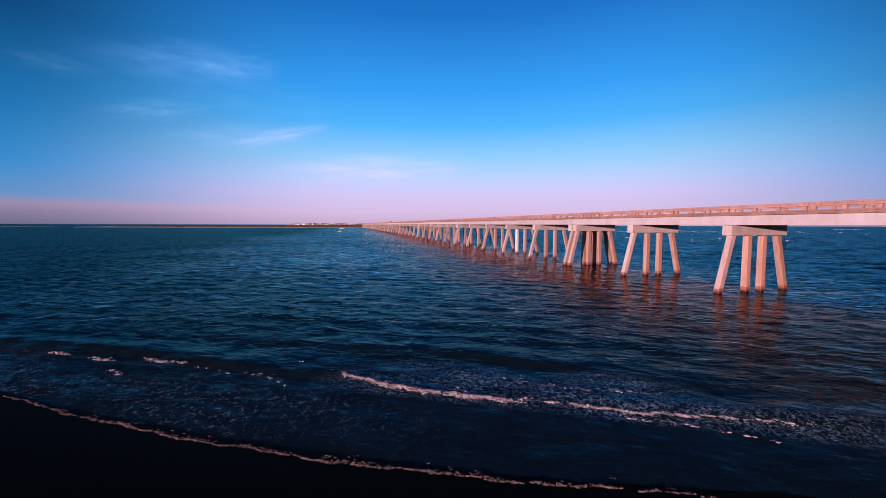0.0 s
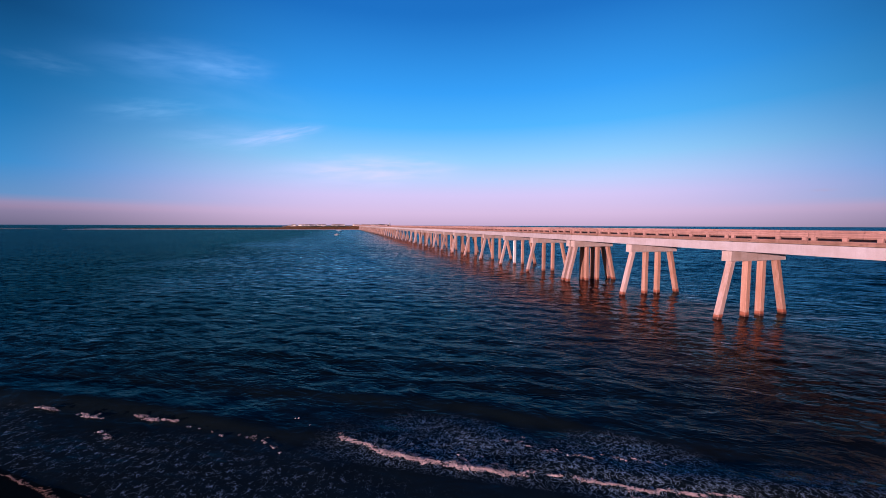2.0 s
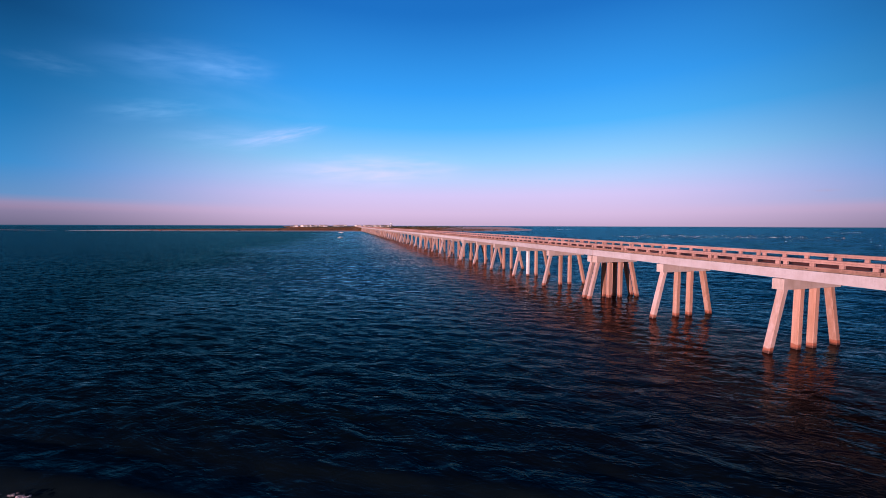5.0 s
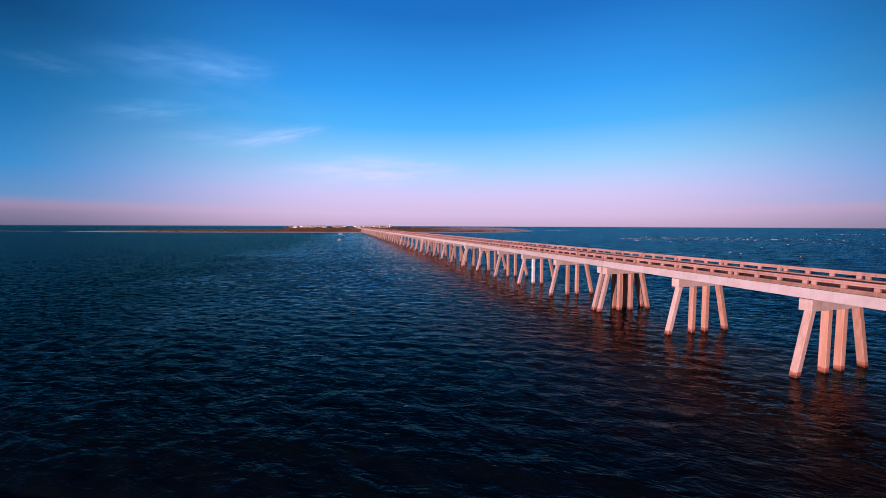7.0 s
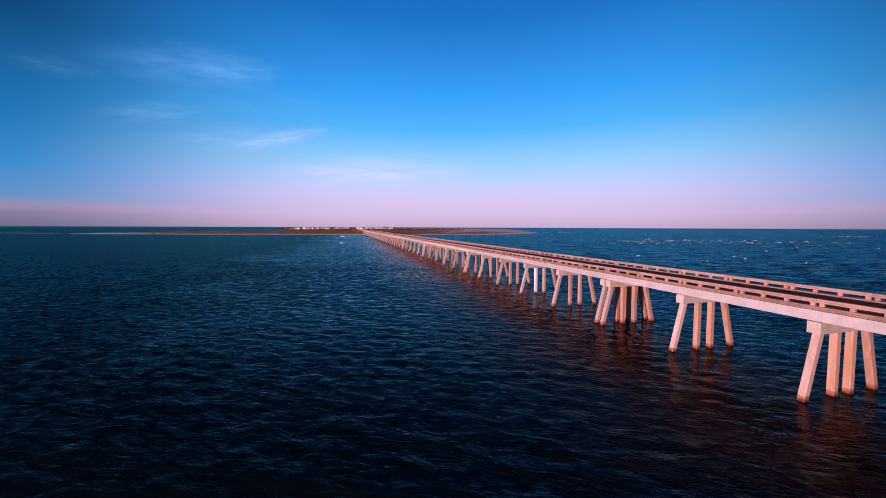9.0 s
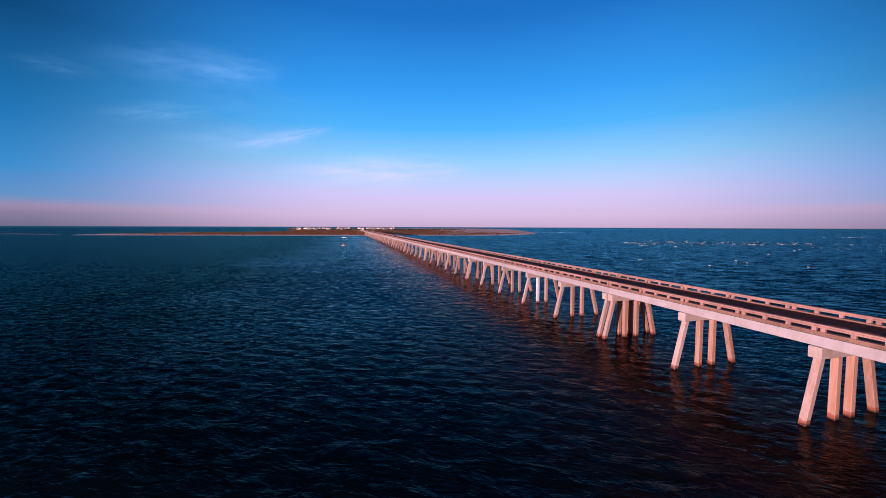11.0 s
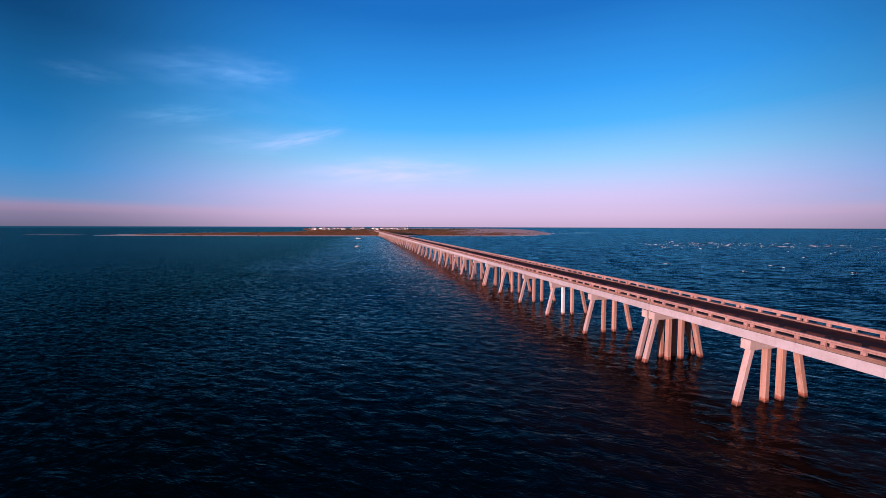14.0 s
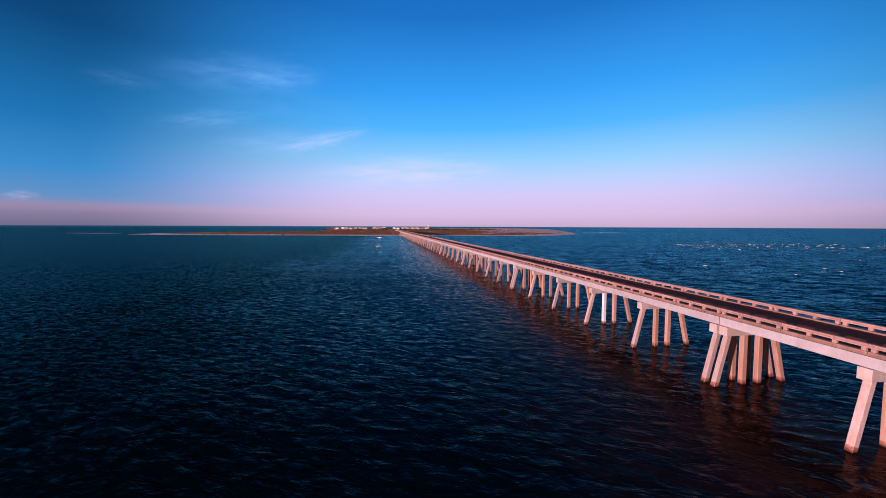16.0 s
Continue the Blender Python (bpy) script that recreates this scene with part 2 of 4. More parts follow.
def water_material():
    m = Mat("sea_water")
    nt = m.nt
    p = m.pos()
    # axes along and across the crests
    ct = m.n("ShaderNodeMapping")
    ct.inputs["Rotation"].default_value = (0, 0, radians(27.7))
    m.l(p, ct.inputs["Vector"])
    q = ct.outputs[0]
    w1 = m.noise(q, 0.36, 3, 0.5, (0.6, 1.2, 1), 0.7)
    # short wavelets with sharp crests
    w2 = m.noise(q, 0.95, 3, 0.5, (0.62, 1.2, 1), 0.5)
    w2 = m.math("SUBTRACT", 1.0, m.math("ABSOLUTE", m.math("MULTIPLY_ADD", w2, 2.0, -1.0)))
    w2 = m.math("POWER", w2, 1.6)
    away = m.n("ShaderNodeVectorMath")
    away.operation = "DISTANCE"
    away.inputs[1].default_value = (-60, -50, 0)
    m.l(p, away.inputs[0])
    w2 = m.math("MULTIPLY", w2, m.span(away.outputs["Value"], 45.0, 170.0, 1.0, 0.15))
    w4 = m.noise(q, 4.2, 3, 0.6, (0.7, 1.2, 1), 0.4)
    w3 = m.noise(q, 0.035, 4, 0.5, (0.7, 1.3, 1))
    h = m.math("ADD", m.math("MULTIPLY", w1, 0.30), m.math("MULTIPLY", w2, 0.05))
    h = m.math("ADD", h, m.math("MULTIPLY", w4, 0.016))
    gust = m.span(w3, 0.35, 0.65, 0.85, 1.15)
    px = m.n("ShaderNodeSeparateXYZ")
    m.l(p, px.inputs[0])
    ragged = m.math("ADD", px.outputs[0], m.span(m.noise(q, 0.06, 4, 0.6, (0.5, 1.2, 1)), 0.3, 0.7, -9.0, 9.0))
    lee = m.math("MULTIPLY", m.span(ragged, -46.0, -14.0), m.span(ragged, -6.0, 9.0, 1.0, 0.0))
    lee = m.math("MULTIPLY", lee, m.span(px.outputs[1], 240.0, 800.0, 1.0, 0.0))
    off_shore = m.math("ADD", m.math("MULTIPLY", px.outputs[0], 0.465), m.math("MULTIPLY", px.outputs[1], 0.885))
    h = m.math("MULTIPLY", h, gust)
    h = m.math("MULTIPLY", h, m.span(ragged, 6.0, 45.0, 1.0, 1.5))
    h = m.math("MULTIPLY", h, m.span(off_shore, -42.0, -30.0, 0.35, 1.15))
    h = m.math("MULTIPLY", h, m.math("SUBTRACT", 1.0, m.math("MULTIPLY", lee, 0.45)))
    nrm = m.bump(h, 1.0, 1.0)
    # short ripples, as random slopes that stay at any distance
    nz = m.n("ShaderNodeTexNoise", Scale=0.9, Detail=5, Roughness=0.6, Distortion=0.6)
    st = m.n("ShaderNodeVectorMath")
    st.operation = "MULTIPLY"
    st.inputs[1].default_value = (0.6, 1.15, 1)
    m.l(q, st.inputs[0])
    m.l(st.outputs[0], nz.inputs["Vector"])
    off = m.n("ShaderNodeVectorMath")
    off.operation = "SUBTRACT"
    off.inputs[1].default_value = (0.5, 0.5, 0.5)
    m.l(nz.outputs["Color"], off.inputs[0])
    sl = m.n("ShaderNodeVectorMath")
    sl.operation = "MULTIPLY"
    flat = m.n("ShaderNodeVectorMath")
    flat.operation = "MULTIPLY"
    flat.inputs[1].default_value = (1, 1, 0)
    m.l(off.outputs[0], flat.inputs[0])
    m.l(flat.outputs[0], sl.inputs[0])
    # the sea is choppier away from the shelter of the shore
    open_sea = m.span(away.outputs["Value"], 15.0, 170.0)
    open_sea = m.math("MULTIPLY", open_sea, m.math("SUBTRACT", 1.0, m.math("MULTIPLY", lee, 0.85)))
    chop = m.span(open_sea, 0.0, 1.0, RIPPLE[0], RIPPLE[1])
    cv = m.n("ShaderNodeCombineXYZ")
    m.l(chop, cv.inputs[0])
    m.l(chop, cv.inputs[1])
    m.l(cv.outputs[0], sl.inputs[1])
    # waves running ashore are steeper on their shoreward side
    lean = m.n("ShaderNodeCombineXYZ")
    m.l(m.span(open_sea, 0.0, 1.0, -0.465 * LEAN[0], -0.465 * LEAN[1]), lean.inputs[0])
    m.l(m.span(open_sea, 0.0, 1.0, -0.885 * LEAN[0], -0.885 * LEAN[1]), lean.inputs[1])
    swell = m.n("ShaderNodeTexNoise", Scale=0.16, Detail=4, Roughness=0.62, Distortion=0.7)
    m.l(st.outputs[0], swell.inputs["Vector"])
    sw = m.n("ShaderNodeVectorMath")
    sw.operation = "MULTIPLY_ADD"
    amount = m.span(ragged, 8.0, 60.0, 0.06, 1.0)
    av = m.n("ShaderNodeCombineXYZ")
    m.l(amount, av.inputs[0])
    m.l(amount, av.inputs[1])
    so = m.n("ShaderNodeVectorMath")
    so.operation = "SUBTRACT"
    so.inputs[1].default_value = (0.5, 0.5, 0.5)
    m.l(swell.outputs["Color"], so.inputs[0])
    m.l(so.outputs[0], sw.inputs[0])
    m.l(av.outputs[0], sw.inputs[1])
    m.l(sl.outputs[0], sw.inputs[2])
    sl = sw
    both = m.n("ShaderNodeVectorMath")
    both.operation = "ADD"
    m.l(sl.outputs[0], both.inputs[0])
    m.l(lean.outputs[0], both.inputs[1])
    ad = m.n("ShaderNodeVectorMath")
    ad.operation = "ADD"
    m.l(nrm, ad.inputs[0])
    m.l(both.outputs[0], ad.inputs[1])
    no = m.n("ShaderNodeVectorMath")
    no.operation = "NORMALIZE"
    m.l(ad.outputs[0], no.inputs[0])
    nrm = no.outputs[0]
    # shallows by the beach: turbid, with lacy foam left by the breakers
    sp = m.n("ShaderNodeSeparateXYZ")
    m.l(p, sp.inputs[0])
    sd = m.math("ADD", m.math("MULTIPLY", sp.outputs[0], 0.465), m.math("MULTIPLY", sp.outputs[1], 0.885))
    sd = m.math("ADD", sd, m.span(m.noise(p, 0.12, 3), 0.3, 0.7, -1.6, 1.6))
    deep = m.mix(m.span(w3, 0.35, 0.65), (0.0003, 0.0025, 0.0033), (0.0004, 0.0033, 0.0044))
    # brown put into the water colour, for the bridge's reddish reflection
    deep = m.mix(m.math("MULTIPLY", lee, m.span(m.noise(q, 0.3, 4, 0.6, (0.4, 1.3, 1)), 0.3, 0.65, 0.35, 1.0)), deep, BROWN_SHEEN)
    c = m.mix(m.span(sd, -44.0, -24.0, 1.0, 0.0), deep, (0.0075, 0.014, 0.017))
    warp = m.n("ShaderNodeVectorMath")
    warp.operation = "ADD"
    nzc = m.n("ShaderNodeTexNoise", Scale=1.1, Detail=5)
    m.l(p, nzc.inputs["Vector"])
    m.l(p, warp.inputs[0])
    sc = m.n("ShaderNodeVectorMath")
    sc.operation = "SCALE"
    sc.inputs["Scale"].default_value = 2.4
    m.l(nzc.outputs["Color"], sc.inputs[0])
    m.l(sc.outputs[0], warp.inputs[1])
    vor = m.n("ShaderNodeTexVoronoi", Scale=3.2)
    vor.feature = "DISTANCE_TO_EDGE"
    m.l(warp.outputs[0], vor.inputs["Vector"])
    lace = m.span(vor.outputs["Distance"], 0.015, 0.075, 1.0, 0.0)
    patch = m.span(m.noise(q, 0.22, 5, 0.6, (0.5, 1.2, 1)), 0.36, 0.52)
    along = m.math("SUBTRACT", m.math("MULTIPLY", sp.outputs[0], 0.885), m.math("MULTIPLY", sp.outputs[1], 0.465))
    band = m.math("MULTIPLY", m.span(off_shore, -41.7, -41.1), m.span(sd, -38.6, -36.4, 1.0, 0.0))
    band = m.math("MULTIPLY", band, m.math("MULTIPLY", m.span(along, -44.0, -38.0), m.span(along, -26.0, -12.0, 1.0, 0.3)))
    band2 = m.math("MULTIPLY", m.span(sd, -47.0, -45.0), m.span(sd, -43.0, -41.0, 0.75, 0.0))
    band2 = m.math("MULTIPLY", band2, m.math("MULTIPLY", m.span(m.noise(p, 2.2, 4, 0.7), 0.49, 0.6), m.span(along, -46.0, -34.0, 1.0, 0.05)))
    foam = m.math("MULTIPLY", lace, m.math("ADD", m.math("MULTIPLY", band, patch), band2))
    foam = m.math("MULTIPLY", foam, m.span(m.noise(p, 3.0, 4, 0.65), 0.40, 0.54))
    c = m.mix(m.math("MINIMUM", foam, 0.95), c, (0.33, 0.50, 0.66))
    nt.nodes.remove(m.b)
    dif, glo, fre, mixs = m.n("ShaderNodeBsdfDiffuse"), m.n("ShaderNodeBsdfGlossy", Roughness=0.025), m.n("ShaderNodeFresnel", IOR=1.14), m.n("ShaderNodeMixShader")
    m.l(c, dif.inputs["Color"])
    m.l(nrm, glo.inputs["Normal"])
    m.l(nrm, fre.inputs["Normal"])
    # how strongly the sea mirrors the sky is painted in by position
    sheen = m.span(m.math("ADD", ragged, m.span(m.noise(q, 0.012, 3, 0.5), 0.3, 0.7, -25.0, 25.0)), -115.0, -35.0)
    m.l(m.mix(lee, m.mix(m.span(ragged, 0.0, 35.0), m.mix(sheen, GLOSS, GLOSS_BRIGHT), GLOSS_EAST), GLOSS_WARM), glo.inputs["Color"])
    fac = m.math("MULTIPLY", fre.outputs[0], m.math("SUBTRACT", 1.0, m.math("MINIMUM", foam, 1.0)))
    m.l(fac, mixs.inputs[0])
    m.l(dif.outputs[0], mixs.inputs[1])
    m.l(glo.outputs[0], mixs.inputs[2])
    outn = [x for x in nt.nodes if x.type == "OUTPUT_MATERIAL"][0]
    m.l(mixs.outputs[0], outn.inputs[0])
    return m.m


RIPPLE = (0.36, 0.80)
LEAN = (0.03, 0.135)
# painted reflection tints: dim far west, blue in the east, bright in between
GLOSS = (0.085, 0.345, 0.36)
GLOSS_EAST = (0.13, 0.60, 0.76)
GLOSS_BRIGHT = (0.38, 0.88, 0.97)
# warm reflection painted into gloss and body colour of the water beside the bridge
GLOSS_WARM = (0.95, 0.62, 0.54)
BROWN_SHEEN = (0.017, 0.0065, 0.0055)


def sand_material(name, dry, wet, veg=None, spec=None):
    m = Mat(name)
    p = m.pos()
    a = m.noise(p, 0.05, 5)
    b = m.noise(p, 2.0, 6, 0.65)
    sp = m.n("ShaderNodeSeparateXYZ")
    m.l(p, sp.inputs[0])
    c = m.mix(m.span(a, 0.35, 0.65), dry, tuple(x * 0.8 for x in dry))
    c = m.mix(m.span(b, 0.4, 0.75, 0.0, 0.3), c, tuple(x * 0.6 for x in dry))
    if veg:
        g = m.noise(p, 0.011, 6, 0.6, (1.0, 0.45, 1))
        reach = m.span(sp.outputs[0], 100.0, 600.0, 0.20, -0.10)
        inland = m.math("MULTIPLY", m.span(sp.outputs[1], 1500.0, 1900.0, 0.0, 0.35), m.span(sp.outputs[0], 160.0, 520.0, 1.0, 0.0))
        cover = m.math("ADD", g, m.math("ADD", reach, inland))
        cover = m.math("MULTIPLY", m.span(cover, 0.46, 0.56), m.math("MAXIMUM", m.span(sp.outputs[2], 0.83, 0.93), m.span(sp.outputs[1], 1500.0, 1800.0)))
        tint = m.mix(m.span(m.noise(p, 0.03, 6, 0.65), 0.35, 0.65), veg, tuple(x * 0.28 for x in veg))
        c = m.mix(cover, c, tint)
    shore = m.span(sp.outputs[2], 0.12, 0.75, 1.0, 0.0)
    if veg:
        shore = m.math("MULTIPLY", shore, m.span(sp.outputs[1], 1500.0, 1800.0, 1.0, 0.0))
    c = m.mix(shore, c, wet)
    rough = m.span(sp.outputs[2], 0.0, 0.8, 0.55, 0.95)
    return m.done(c, rough, m.bump(b, 0.4, 0.05), 0.0, spec)


CAPS = concrete("cap_concrete", (0.40, 0.345, 0.345), (0.30, 0.24, 0.225), rust=0.25, streaks=0.5)
CONCRETE = concrete("bridge_concrete", (0.325, 0.322, 0.372), (0.262, 0.242, 0.262), rust=0.14, streaks=0.35)
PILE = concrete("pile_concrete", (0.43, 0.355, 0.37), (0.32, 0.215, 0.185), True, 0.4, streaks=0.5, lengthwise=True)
BROWN_PILE = concrete("brown_pile", (0.38, 0.245, 0.210), (0.27, 0.140, 0.095), True, 0.7, streaks=0.55, lengthwise=True)
JACKET = concrete("white_jacket", (0.52, 0.52, 0.55), (0.44, 0.43, 0.45), True)
RAILING = concrete("railing_concrete", (0.345, 0.215, 0.205), (0.235, 0.135, 0.120), rust=0.3)
KERB = concrete("kerb_concrete", (0.25, 0.145, 0.128), (0.16, 0.09, 0.072), rust=0.4)
LEDGE = concrete("stained_concrete", (0.21, 0.14, 0.11), (0.13, 0.08, 0.06), rust=0.4)
RUST = concrete("rusty_joint", (0.272, 0.120, 0.072), (0.160, 0.064, 0.040), rust=0.6)
ASPHALT = plain("asphalt", (0.26, 0.08, 0.05), 0.95, 0.3, 0.8, spec=0.08)
WATER = water_material()
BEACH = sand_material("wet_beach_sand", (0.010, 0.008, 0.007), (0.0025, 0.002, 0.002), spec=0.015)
ISLAND = sand_material("island_sand", (0.92, 0.63, 0.54), (0.88, 0.66, 0.60), (0.58, 0.20, 0.045), spec=0.04)
SCRUB = sand_material("scrub_bank", (0.20, 0.11, 0.06), (0.5, 0.38, 0.33), (0.14, 0.075, 0.035), spec=0.04)
SHOULDER = sand_material("sandy_shoulder", (0.62, 0.46, 0.40), (0.5, 0.38, 0.33))
SPRAY = plain("white_spray", (0.47, 0.44, 0.46), 0.9, 0.1, 4.0)
TURBID = plain("turbid_wave", (0.045, 0.026, 0.026), 0.4, 0.3, 0.8)
SPENT = plain("spent_foam", (0.26, 0.175, 0.155), 0.9, 0.5, 1.2)
FOAM = plain("sea_foam", (0.40, 0.34, 0.36), 0.9, 0.5, 2.5)
WHITE = plain("white_paint", (0.72, 0.70, 0.69), 0.5, 0.08)
CREAM = plain("cream_boards", (0.55, 0.48, 0.40), 0.6, 0.15)
BLUEGREY = plain("bluegrey_boards", (0.30, 0.33, 0.38), 0.6, 0.15)
ROOF = plain("roof_shingles", (0.30, 0.25, 0.24), 0.8, 0.25)
TIMBER = plain("stilt_timber", (0.16, 0.11, 0.08), 0.8, 0.25)
GLASS = plain("dark_glass", (0.02, 0.025, 0.03), 0.12, 0.1)
RUBBER = plain("tyre_rubber", (0.02, 0.02, 0.02), 0.85, 0.2)
CARDARK = plain("dark_car_paint", (0.03, 0.032, 0.04), 0.3, 0.1)
CARWHITE = plain("white_car_paint", (0.7, 0.7, 0.7), 0.3, 0.05)
CARRED = plain("red_car_paint", (0.3, 0.04, 0.03), 0.3, 0.1)
STEEL = plain("galvanised_steel", (0.45, 0.46, 0.48), 0.45, 0.12, 3.0, 0.8)
LEAF = plain("shrub_leaves", (0.055, 0.05, 0.022), 0.8, 0.4, 0.6)

# ---- mesh helpers ----


def mesh_of(name, bm, material, smooth=False):
    me = bpy.data.meshes.new(name)
    bm.normal_update()
    bm.to_mesh(me)
    bm.free()
    me.materials.append(material)
    if smooth:
        for poly in me.polygons:
            poly.use_smooth = True
    return me


def part(name, bm, material, parent, label="", m=None):
    """Links a bmesh, or a mesh that is shared, as one object under parent."""
    me = mesh_of(name, bm, material) if isinstance(bm, bmesh.types.BMesh) else bm
    ob = new(name, me)
    ob.parent = parent
    if m is not None:
        ob.matrix_basis = m
    if label:
        tagged(ob, label)
    return ob


def thing(name, label, category, m=None, group="", kind=""):
    ob = new(name)
    ob.empty_display_size = 0.3
    tagged(ob, label, category, group, kind)
    if m is not None:
        ob.matrix_basis = m
    return ob


def block(bm, x0, x1, y0, y1, z0, z1, bevel=0.0):
    vs = bmesh.ops.create_cube(bm, size=1.0)["verts"]
    for v in vs:
        v.co = Vector(((x0 + x1) / 2 + v.co.x * (x1 - x0), (y0 + y1) / 2 + v.co.y * (y1 - y0), (z0 + z1) / 2 + v.co.z * (z1 - z0)))
    if bevel:
        es = list({e for v in vs for e in v.link_edges})
        bmesh.ops.bevel(bm, geom=es, offset=bevel, segments=1, affect="EDGES", profile=0.5)
    return bm


def loft(bm, rings):
    """A closed skin over rings of equal length, capped at both ends."""
    vv = [[bm.verts.new(p) for p in ring] for ring in rings]
    n = len(vv[0])
    for a, b in zip(vv, vv[1:]):
        for i in range(n):
            bm.faces.new((a[i], a[(i + 1) % n], b[(i + 1) % n], b[i]))
    bm.faces.new(vv[0][::-1])
    bm.faces.new(vv[-1])
    bmesh.ops.recalc_face_normals(bm, faces=bm.faces)
    return bm


def grid_mesh(name, X, Y, Z, material, smooth=True):
    """A sheet over numpy grids of one shape."""
    r, c = X.shape
    me = bpy.data.meshes.new(name)
    co = np.stack([X, Y, Z], -1).reshape(-1, 3)
    idx = np.arange(r * c).reshape(r, c)
    q = np.stack([idx[:-1, :-1], idx[:-1, 1:], idx[1:, 1:], idx[1:, :-1]], -1).reshape(-1, 4)
    me.from_pydata(co.tolist(), [], q.tolist())
    me.materials.append(material)
    if smooth:
        me.polygons.foreach_set("use_smooth", [True] * len(me.polygons))
    return me


# ---- sea ----
SH = np.array((0.465, 0.885))     # seaward direction of the near beach


def make_sea():
    cx, cy = -50.0, -10.0
    radii = [0.0]
    while radii[-1] < 4950:
        radii.append(radii[-1] + max(0.5, 0.012 * radii[-1]))
    rr = np.array(radii)
    th = np.radians(np.concatenate([np.arange(-46, 76, 0.28), np.arange(76, 314.1, 2.0)]))
    R, T = np.meshgrid(rr, th, indexing="ij")
    X, Y = cx + R * np.sin(T), cy + R * np.cos(T)
    Z = np.zeros_like(X)
    rng = np.random.RandomState(4)
    for k in range(26):
        lam = rng.uniform(1.6, 4.6)
        a = math.radians(rng.normal(205, 32))
        ph = rng.uniform(0, 6.28)
        amp = 0.003 * lam ** 0.8
        fade = np.clip(1.6 - R * 0.012 / (lam * 0.28), 0, 1)
        Z += amp * fade * np.sin((X * math.sin(a) + Y * math.cos(a)) * 2 * math.pi / lam + ph + 0.6 * np.sin((X * math.cos(a) - Y * math.sin(a)) * 2 * math.pi / (lam * 3.1)))
    s = X * SH[0] + Y * SH[1]
    t = X * SH[1] - Y * SH[0]
    calm = np.clip((s + 47.0) / 14.0, 0.12, 1.0)
    Z *= calm
    # two rollers that break on the beach
    for s0, hgt, wd in ((-39.6, 0.34, 1.0), (-35.0, 0.16, 1.6), (-28.0, 0.12, 2.2)):
        line = s0 + 0.25 * np.sin(t * 0.3) + (0.8 * np.sin(t * 0.11) if s0 > -36 else 0)
        d = s - line
        Z += hgt * np.where(d < 0, np.exp(-(d / (wd * 0.45)) ** 2), np.exp(-(d / (wd * 1.5)) ** 2)) * (R < 400) * (0.6 + 0.4 * np.sin(t * 0.11 + s0 * 2))
    Z = np.where(s < -46.5, Z * 0.3 - 0.01, Z)
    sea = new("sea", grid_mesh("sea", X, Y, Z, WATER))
    tagged(sea, "dark blue rippled sea water under an evening sky", "water", kind="structure")


make_sea()


def make_beach():
    sv = np.concatenate([np.arange(-18, -80, -1.0), -80 - np.geomspace(1, 4200, 40)])
    tv = np.concatenate([-np.geomspace(4000, 200, 25), np.arange(-195, 200, 4.0), np.geomspace(200, 4000, 25)])
    Sg, Tg = np.meshgrid(sv, tv, indexing="ij")
    X, Y = SH[0] * Sg + SH[1] * Tg, SH[1] * Sg - SH[0] * Tg
    edge = -47.0 + np.minimum(1.35 * ((Tg + 42) / 17.5) ** 2, 1.6)
    d = edge - Sg
    Z = np.where(d > 0, 0.045 * np.minimum(d, 30) + 0.01 * np.clip(d - 30, 0, 120), 0.05 * d)
    Z += np.where(d > 30, 0.4 * np.sin(Sg * 0.05) * np.sin(Tg * 0.04) + 0.4, 0)
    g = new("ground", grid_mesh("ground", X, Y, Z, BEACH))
    tagged(g, "dark wet sand beach that rises from the waterline", "beach", kind="structure")


make_beach()


def wash_edge(t):
    """How far the wash runs up the sand, along the beach."""
    return -47.2 + np.minimum(1.35 * ((t + 42) / 17.5) ** 2, 1.6)


